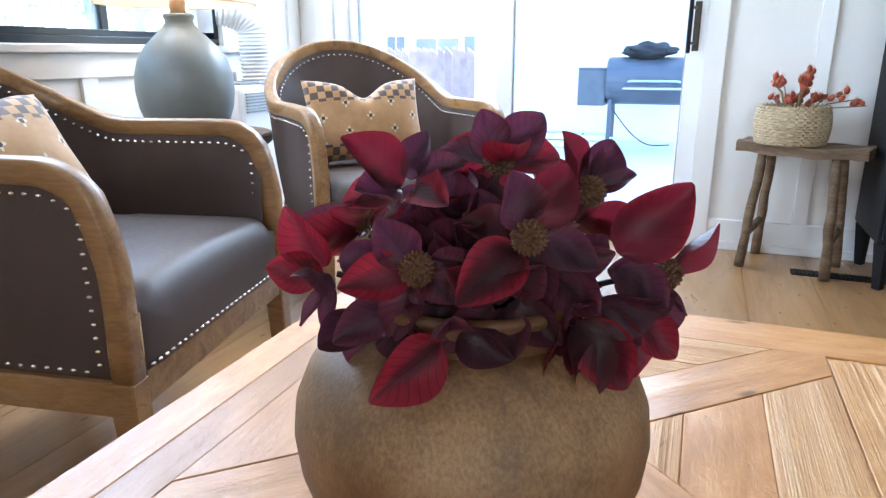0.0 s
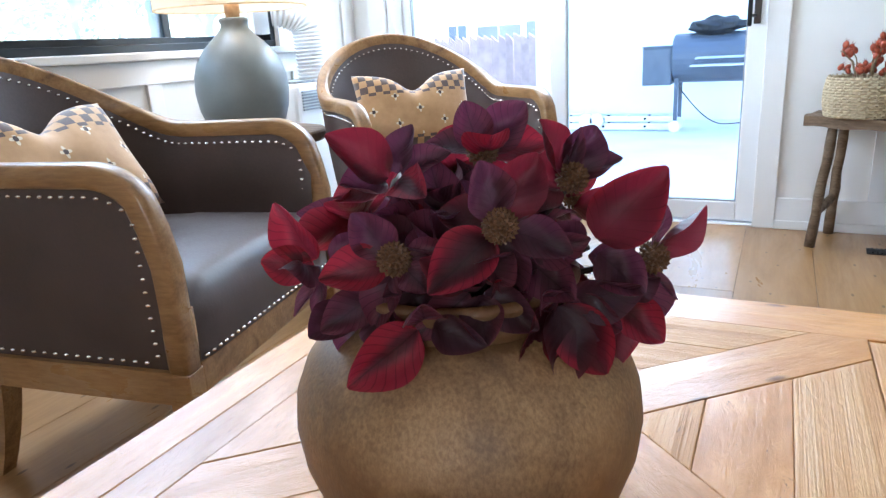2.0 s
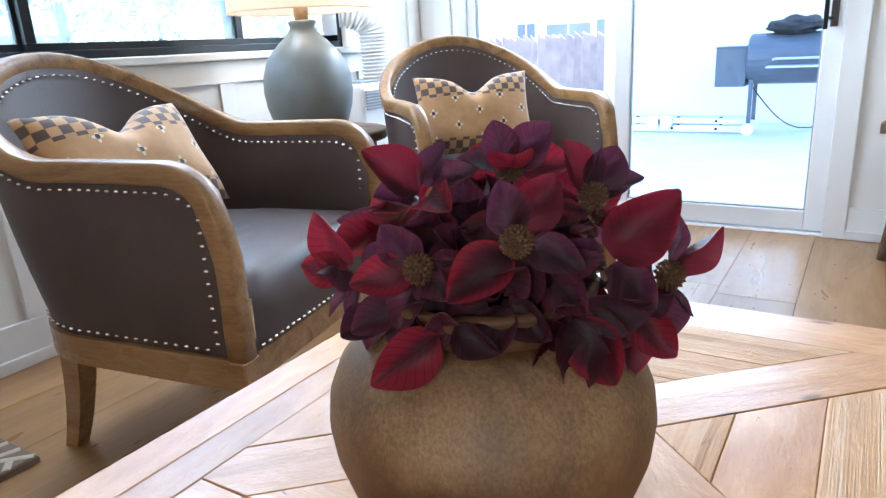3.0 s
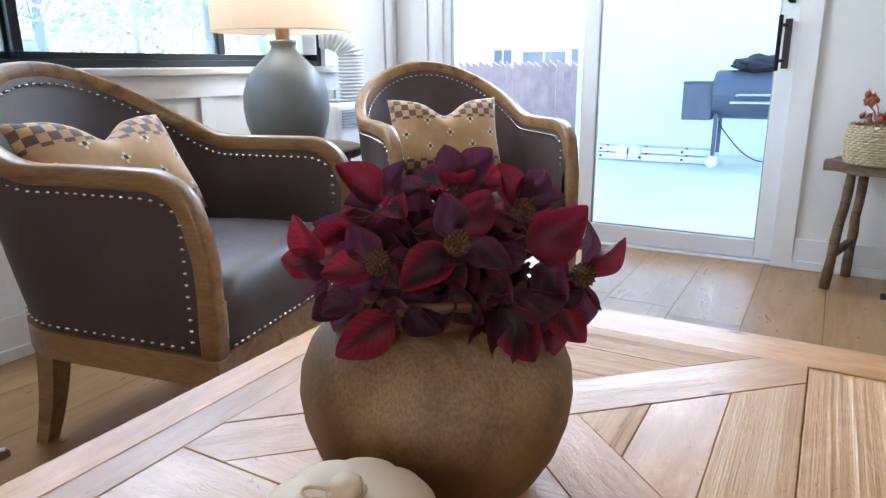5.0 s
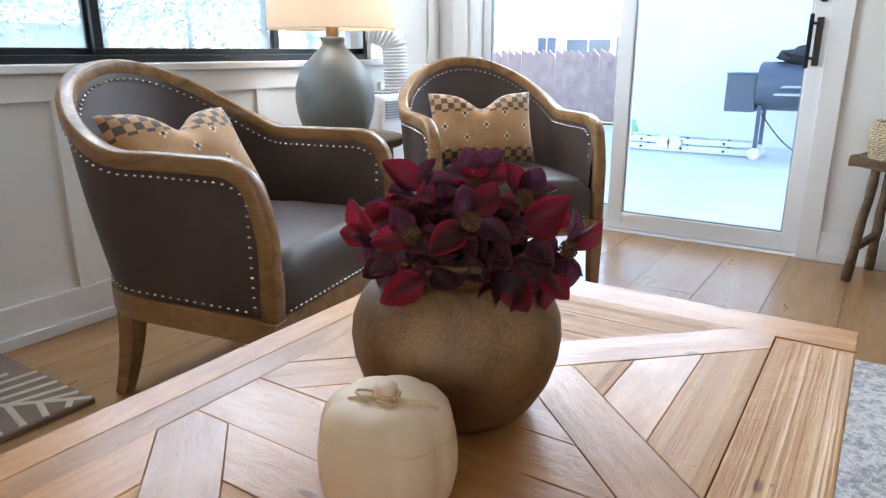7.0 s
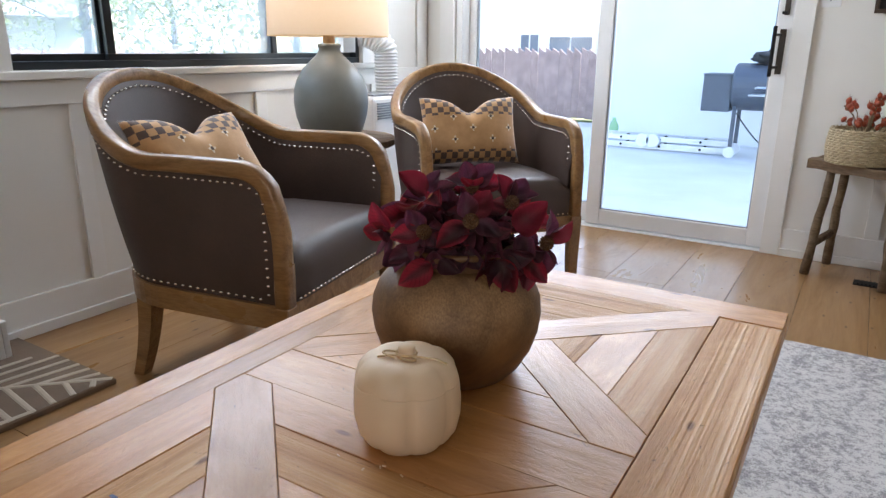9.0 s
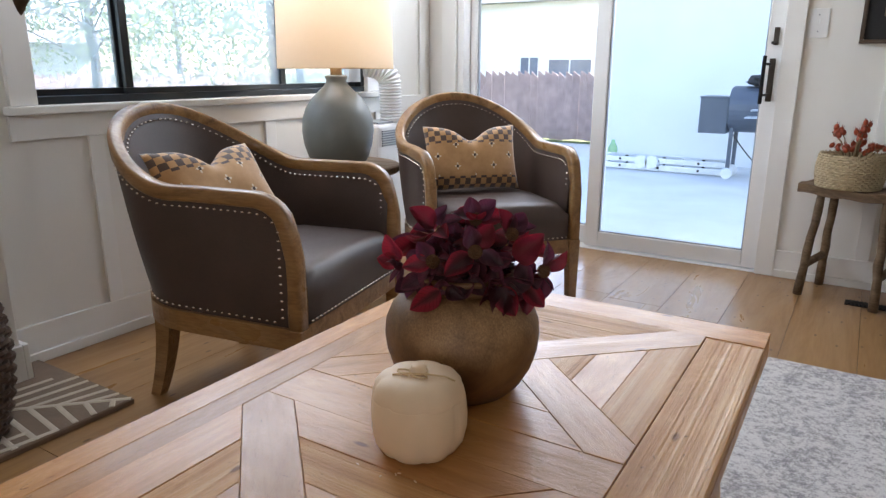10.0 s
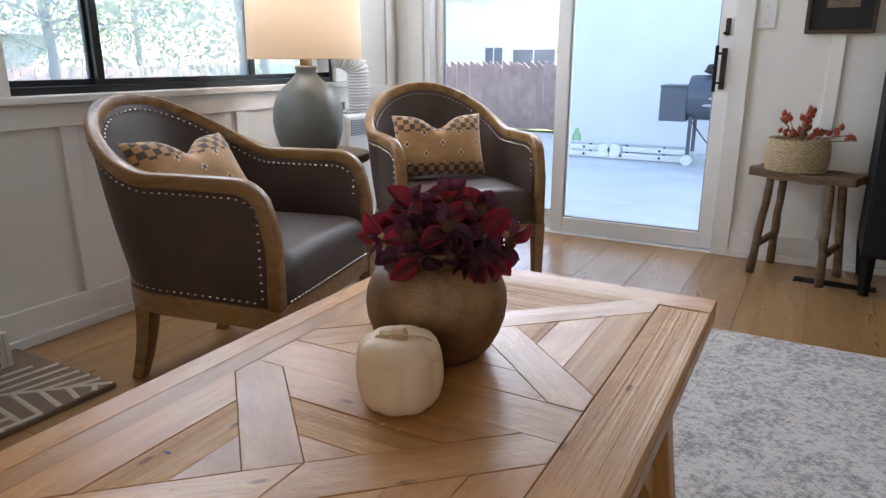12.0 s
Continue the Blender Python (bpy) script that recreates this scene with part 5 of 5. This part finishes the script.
for sx in (-1, 1):
    part("stretcher", tube([(sx * 0.143, -0.102, 0.135), (sx * 0.143, 0.102, 0.150)], 0.0145, 8, flat=1.3), M_STOOL, stool)

BXc, BYc, BZ = 0.420, 3.415, 0.4795
basket = thing("basket", pose(BXc, BYc, BZ) @ Matrix.Diagonal((1.0, 1.0, 1.12, 1)), "small round woven seagrass basket on the stool", "basket")
def weave_ring(r, z, amp, phase, thick, n=30, seg=90):
    return tube([((r + amp * math.sin(n * 2 * math.pi * k / seg + phase)) * math.cos(2 * math.pi * k / seg), (r + amp * math.sin(n * 2 * math.pi * k / seg + phase)) * math.sin(2 * math.pi * k / seg), z) for k in range(seg + 1)], thick, 6)
for k in range(15):
    z = 0.006 + k * 0.0082
    rr_ = 0.118 + 0.008 * math.sin(math.pi * k / 14)
    part("coil", weave_ring(rr_, z, 0.0036, math.pi * (k % 2), 0.0052), M_SEAGRASS, basket)
for k in range(30):
    a = 2 * math.pi * (k + 0.5) / 30
    part("stake", tube([(0.117 * math.cos(a), 0.117 * math.sin(a), 0.003), (0.1235 * math.cos(a), 0.1235 * math.sin(a), 0.06), (0.117 * math.cos(a), 0.117 * math.sin(a), 0.130)], 0.0035, 6), M_SEAGRASS, basket)
part("bottom", lathe([(0.115, 0.0), (0.117, 0.004), (0.115, 0.008)], 30), M_SEAGRASS, basket)
part("filling", lathe([(0.108, 0.060), (0.109, 0.095), (0.06, 0.100)], 24), M_STEM, basket, "dry moss filling")

hips = thing("rose_hip_stems", pose(BXc, BYc, BZ + 0.115), "dried orange rose hip stems in the seagrass basket", "dried flowers")
hb = bmesh.new()
bmesh.ops.create_icosphere(hb, subdivisions=2, radius=0.0115)
bmesh.ops.scale(hb, vec=(0.85, 0.85, 1.15), verts=hb.verts)
for k in range(5):
    a = 2 * math.pi * k / 5
    q = [hb.verts.new((0.003 * math.cos(a), 0.003 * math.sin(a), 0.0115)), hb.verts.new((0.003 * math.cos(a + 1), 0.003 * math.sin(a + 1), 0.0115)), hb.verts.new((0.009 * math.cos(a + .5), 0.009 * math.sin(a + .5), 0.021))]
    hb.faces.new(q)
hip_me = mesh_of("hip", hb, M_HIP, True)
rh = random.Random(21)
for k in range(24):
    a = rh.uniform(0, 2 * math.pi)
    far = rh.uniform(0.03, 0.11)
    top = rh.uniform(0.04, 0.15)
    tip = Vector((far * math.cos(a), far * math.sin(a) * 0.9, top))
    if k < 3:
        tip = Vector((0.15 + 0.035 * k, -0.05 - 0.01 * k, 0.075 - 0.02 * k))
    mid = Vector((tip.x * 0.55, tip.y * 0.55, tip.z * 0.65))
    st = part("stem", tube([(tip.x * 0.3, tip.y * 0.3, -0.012), mid, tip], 0.0022, 5), M_STEM, hips)
    for j in range(rh.choice((2, 3, 4))):
        p = mid.lerp(tip, rh.uniform(0.25, 1.0)) + Vector((rh.uniform(-0.014, 0.014), rh.uniform(-0.014, 0.014), rh.uniform(0, 0.014)))
        part("hip", hip_me, None, st, m=Matrix.Translation(p) @ Euler((rh.uniform(-0.7, 0.7), rh.uniform(-0.7, 0.7), 0)).to_matrix().to_4x4() @ Matrix.Scale(rh.uniform(0.75, 1.25), 4))

# ---- black cabinet by the wall ----
cab = thing("black_cabinet", pose(0.965, 3.385, 0), "tall black painted cabinet on tapered legs", "cabinet")
part("body", box(-0.255, 0.50, -0.20, 0.19, 0.17, 1.55, 0.006), M_BLACKPAINT, cab)
for sx, sy in ((-0.22, -0.165), (0.465, -0.165), (-0.22, 0.155), (0.465, 0.155)):
    part("leg", tube([(sx, sy, 0), (sx - 0.006, sy, 0.172)], lambda v: 0.019 + 0.012 * v, 4), M_BLACKPAINT, cab)
for x0, x1 in ((-0.245, 0.120), (0.125, 0.49)):
    dr = part("door", box(x0, x1, -0.222, -0.202, 0.19, 1.53, 0.004), M_BLACKPAINT, cab)
    part("knob", lathe([(0.006, 0), (0.008, 0.012), (0.013, 0.018), (0.011, 0.024)], 14), M_BRONZE, dr, m=pose(0.105 if x0 < 0 else 0.14, -0.222, 0.9, 90))

# ---- tall wicker basket and dried branches by the chimney breast ----
WBX, WBY = -1.47, 0.745
wick = thing("wicker_basket", pose(WBX, WBY, 0.0185), "tall dark woven wicker basket on the striped rug", "basket")
for k in range(24):
    z = 0.012 + k * 0.0175
    part("coil", weave_ring(0.125 + 0.055 * math.sin(math.pi * (0.12 + 0.72 * k / 23)), z, 0.006, math.pi * (k % 2), 0.0088, 16, 96), M_WICKER, wick)
part("liner", lathe([(0.120, 0.0), (0.135, 0.05), (0.165, 0.22), (0.148, 0.40), (0.13, 0.40)], 28), M_JOINT, wick)
plume = thing("dried_branches", pose(WBX, WBY, 0.40), "dried brown leaf branches and pale plumes in the wicker basket", "dried flowers")
rd = random.Random(8)
DRY = petal_mesh("dry_leaf", 0.085, 0.052, 0.5, -0.25, 0.2, M_DRYLEAF, 1.4)
for k in range(7):
    tip = Vector((-0.05 + 0.030 * k, 0.385 + 0.05 * math.sin(k * 2.0), 0.79 + 0.045 * (k % 3)))
    st = part("branch", tube([(0, 0, -0.02), (-0.03, 0.02, 0.35), (-0.05 + 0.01 * k, 0.14, 0.68), tip], 0.004, 6), M_STEM, plume)
    for j in range(9):
        b = tip + Vector((rd.uniform(-0.07, 0.05), rd.uniform(-0.09, 0.05), rd.uniform(-0.04, 0.06)))
        d = Vector((rd.uniform(-1, 1), rd.uniform(-0.6, 1), rd.uniform(-0.9, 0.4)))
        lf = put_petal(st, DRY, b, d, Vector((rd.uniform(-0.4, 0.4), rd.uniform(-0.4, 0.4), 1)), rd.uniform(0.6, 1.1))
        lf.name = "leaf"
for k in range(5):
    a = k * 1.3
    pb = bmesh.new()
    tube([(0.05 * math.cos(a), 0.05 * math.sin(a), 0.0), (0.10 * math.cos(a), 0.10 * math.sin(a), 0.10), (0.13 * math.cos(a), 0.13 * math.sin(a), 0.19)], lambda v: 0.006 + 0.016 * math.sin(math.pi * v), 8, pb)
    for v in pb.verts:
        v.co += Vector((rd.uniform(-1, 1), rd.uniform(-1, 1), rd.uniform(-1, 1))) * 0.005
    part("plume", pb, M_PAMPAS, plume, "pale fluffy plume")


# ---- outside ----
GZ = -0.38
ground = solid("ground", box(-120, 120, -120, 160, GZ - 0.3, GZ - 0.02), M_GRASS, "dry lawn round the house", "ground", kind="structure")
solid("patio", box(-3.6, 5.0, YD + 0.14, 10.5, GZ - 0.1, GZ, 0.01), M_CONCRETE, "pale concrete patio slab", "patio", kind="structure")
# Unseen upper height is exaggerated to keep sun off patio and door.
solid("wall_garage", box(-3.15, 6.0, 10.5, 14.5, GZ - 0.05, 8.2), M_STUCCO, "white stucco garage wall across the patio", "wall", kind="structure")
solid("pavement", box(-12, -3.16, 10.4, 12.2, GZ - 0.1, GZ - 0.004), M_CONCRETE, "sunlit pale concrete path before the fence", "pavement", kind="structure")


def fence(name, origin, angle, count, height, label):
    f = thing(name, pose(*origin, 0, 0, angle), label, "fence")
    meshes = []
    for var in range(3):
        bm = prism([(-0.0722, 0), (0.0722, 0), (0.0722, height - 0.075 - 0.02 * var), (-0.058, height), (-0.0722, height - 0.012)], 0, 0.018)
        meshes.append(mesh_of("picket", bm, M_FENCE))
    rng = random.Random(count)
    for k in range(count):
        part("picket", meshes[rng.randrange(3)], None, f, m=pose(k * 0.146 + rng.uniform(-0.003, 0.003), rng.uniform(-0.004, 0.004), 0, 90, 0, 0) @ pose(0, rng.uniform(-0.02, 0.015), 0))
    for z in (0.3, height - 0.35):
        part("rail", box(-0.1, count * 0.146, 0.004, 0.045, z, z + 0.09), M_FENCE, f)
    for k in range(0, count, 16):
        part("post", box(k * 0.146 - 0.05, k * 0.146 + 0.05, 0.045, 0.145, 0, height - 0.1), M_FENCE, f)
    return f


fence("wooden_fence", (-9.5, 12.75, GZ), 0, 44, 1.30, "weathered brown picket fence in shade")
fence("wooden_fence", (-13.5, -2.0, GZ - 0.02), 90, 110, 1.25, "weathered brown boundary fence under trees")


def house(origin, angle, w, d, h, label, wins):
    hs = thing("house", pose(*origin, 0, 0, angle), label, "house")
    part("wall", box(-w / 2, w / 2, 0, d, 0, h), M_HOUSE, hs)
    rb = bmesh.new()
    v = [rb.verts.new(p) for p in ((-w / 2 - 0.4, -0.5, h), (w / 2 + 0.4, -0.5, h), (w / 2 + 0.4, d + 0.5, h), (-w / 2 - 0.4, d + 0.5, h), (-w / 2 - 0.4, d / 2, h + d * 0.28), (w / 2 + 0.4, d / 2, h + d * 0.28))]
    for idx in ((0, 1, 5, 4), (2, 3, 4, 5), (0, 4, 3), (1, 2, 5), (0, 3, 2, 1)):
        rb.faces.new([v[i] for i in idx])
    part("roof", rb, M_ROOF, hs)
    for x0, x1, z0, z1 in wins:
        wn_ = part("window", box(x0, x1, -0.04, -0.005, z0, z1), M_VINYL, hs)
        part("pane", box(x0 + 0.05, (x0 + x1) / 2 - 0.03, -0.06, -0.042, z0 + 0.05, z1 - 0.05), M_DARKGLASS, wn_)
        part("pane", box((x0 + x1) / 2 + 0.03, x1 - 0.05, -0.06, -0.042, z0 + 0.05, z1 - 0.05), M_DARKGLASS, wn_)
    return hs


house((-8.0, 21.0, GZ), 0, 12, 7, 3.4, "pale neighbouring house behind the fence", ((-1.55, -0.85, 0.9, 1.75), (-0.55, 0.95, 0.9, 1.68), (1.05, 2.15, 0.9, 1.75), (3.0, 4.0, 0.9, 1.75)))
house((-16.5, 6.0, GZ), 90, 9, 6, 1.9, "pale shed behind the trees", ((-3.0, -2.0, 0.9, 1.6),))


def tree(origin, height, crown, seed, count=8000):
    rng = random.Random(seed)
    tr = thing("tree", pose(*origin), "leafy green garden tree beyond the window", "tree", "garden trees")
    tb = bmesh.new()
    tube([(0, 0, 0), (0.06, 0.03, height * 0.25), (-0.05, 0.05, height * 0.5), (0.02, 0, height * 0.75)], lambda v: 0.10 - 0.07 * v, 10, tb)
    clumps = []
    for k in range(26):
        a = rng.uniform(0, 2 * math.pi)
        r = crown * rng.uniform(0.35, 0.95)
        z = height * rng.uniform(0.26, 0.98)
        c = Vector((r * math.cos(a), r * math.sin(a), z))
        clumps.append((c, crown * rng.uniform(0.28, 0.5)))
        tube([(0, 0, height * rng.uniform(0.25, 0.5)), c * 0.5 + Vector((0, 0, height * 0.18)), c], lambda v: 0.018 - 0.013 * v, 6, tb)
    part("trunk", tb, M_BARK, tr)
    verts, faces = [], []
    for k in range(count):
        c, r = clumps[rng.randrange(len(clumps))]
        p = c + Vector((rng.gauss(0, 0.5), rng.gauss(0, 0.5), rng.gauss(0, 0.4))) * r
        u = Vector((rng.uniform(-1, 1), rng.uniform(-1, 1), rng.uniform(-1, 1))).normalized()
        w = u.orthogonal().normalized()
        s = rng.uniform(0.03, 0.065)
        i = len(verts)
        verts += [p - u * s, p + w * s * 0.5, p + u * s, p - w * s * 0.5]
        faces.append((i, i + 1, i + 2, i + 3))
    me = bpy.data.meshes.new("crown")
    me.from_pydata([tuple(v) for v in verts], [], faces)
    me.materials.append(M_FOLIAGE)
    part("crown", me, None, tr, "dense green leaves")
    return tr


for o, hgt, cr, sd in (((-9.5, 3.0, GZ), 5.0, 2.2, 1), ((-10.5, 6.8, GZ), 5.6, 2.5, 2), ((-8.8, 9.8, GZ), 4.6, 2.0, 3), ((-11.5, 0.5, GZ), 5.5, 2.4, 4), ((-14.5, 11.5, GZ), 6.5, 3.0, 5)):
    tree(o, hgt, cr, sd)

# pellet grill on the patio
grill = thing("pellet_grill", pose(-0.58, 9.45, GZ), "black pellet grill with a folded cover on its lid", "grill")
barrel = lathe([(0.27, -0.56), (0.285, -0.54), (0.285, 0.40), (0.27, 0.42)], 28)
part("barrel", barrel, M_GRILL, grill, "dark blue black enamel barrel", m=pose(0.10, 0, 0.86, 0, 90, 0), smooth=False)
part("lid_handle", tube([(-0.18, -0.33, 0.86), (-0.15, -0.36, 0.87), (0.38, -0.36, 0.87), (0.41, -0.33, 0.86)], 0.014, 8), M_STEEL, grill)
part("hopper", box(-0.80, -0.462, -0.22, 0.22, 0.56, 1.00, 0.012), M_GRILL, grill, "square pellet hopper")
part("hopper_lid", box(-0.81, -0.462, -0.23, 0.23, 1.00, 1.015, 0.004), M_GRILL, grill)
part("shelf", box(-0.22, 0.46, -0.56, -0.30, 0.78, 0.80, 0.006), M_STEEL, grill, "front steel shelf")
for x in (-0.40, 0.47):
    for y in (-0.20, 0.20):
        part("leg", box(x - 0.022, x + 0.022, y - 0.022, y + 0.022, 0.07, 0.64, 0.003), M_GRILL, grill)
        part("wheel", lathe([(0.05, 0), (0.07, 0.005), (0.07, 0.035), (0.05, 0.04)], 20), M_PLASTIC, grill, m=pose(x, y - 0.02, 0.07, 90))
cb = bmesh.new()
bmesh.ops.create_icosphere(cb, subdivisions=4, radius=1)
for v in cb.verts:
    nz = noise.noise(v.co * 2.2) * 0.35 + noise.noise(v.co * 6) * 0.12
    v.co = Vector((v.co.x * 0.30, v.co.y * 0.20, v.co.z * 0.10)) * (1 + nz)
solid("grill_cover", cb, M_COVER, "black crumpled vinyl cover lying on the grill", "grill cover", m=pose(-0.56, 9.42, GZ + 1.215), smooth=True)
cable = [(-1.01 + 0.75 * v, 9.40 + 0.5 * v, GZ + 0.58 - 0.55 * math.sin(min(1, v * 1.3) * math.pi / 2)) for v in [k / 14 for k in range(15)]]
solid("power_cable", tube(cable, 0.008, 6), M_CABLE, "thin black power cable running from the grill", "cable")

ladder = thing("ladder", pose(-2.75, 9.35, GZ), "folded aluminium ladder lying on the patio", "ladder")
for y in (0, 0.34):
    part("side_rail", box(0, 1.75, y - 0.012, y + 0.012, 0.015, 0.095, 0.004), M_STEEL, ladder)
    part("side_rail", box(0, 1.75, y - 0.012, y + 0.012, 0.115, 0.185, 0.004), M_STEEL, ladder)
for k in range(7):
    for z in (0.055, 0.15):
        part("rung", tube([(0.10 + k * 0.26, -0.02, z), (0.10 + k * 0.26, 0.36, z)], 0.017, 8), M_BLACKPAINT if k % 2 else M_STEEL, ladder)
for x in (0.66, 0.80):
    part("hinge", lathe([(0.085, 0), (0.09, 0.01), (0.09, 0.04), (0.085, 0.05)], 20), M_PLASTIC, ladder, m=pose(x, -0.015, 0.13, 90))
solid("garden_bottle", lathe([(0.06, 0), (0.07, 0.01), (0.07, 0.22), (0.03, 0.30), (0.025, 0.34)], 20), M_GREEN, "green plastic bottle by the wall", "bottle", m=pose(-2.70, 9.95, GZ), smooth=True)

# ---- floor planks ----
rp = random.Random(17)
PW = 0.237
plank_me = {}
for ln in (1.2, 1.6, 2.0, 2.4):
    plank_me[ln] = mesh_of("plank", box(-ln / 2 + 0.001, ln / 2 - 0.001, -PW / 2 + 0.0006, PW / 2 - 0.0006, -0.006, 0.0, 0.0006, 1), M_FLOOR)
x = 0.302 - PW / 2 - PW * 9
while x - PW / 2 < XR:
    y = YB - rp.uniform(0, 0.13)
    while y < YD:
        ln = rp.choice((1.2, 1.6, 2.0, 2.4))
        end = min(y + ln, YD + 0.01)
        fit_x = (end - y) / ln
        part("plank", plank_me[ln], None, floor, m=pose(x, (y + end) / 2, 0, 0, 0, 90) @ Matrix.Diagonal((fit_x, 1, 1, 1)))
        y += ln
    x += PW
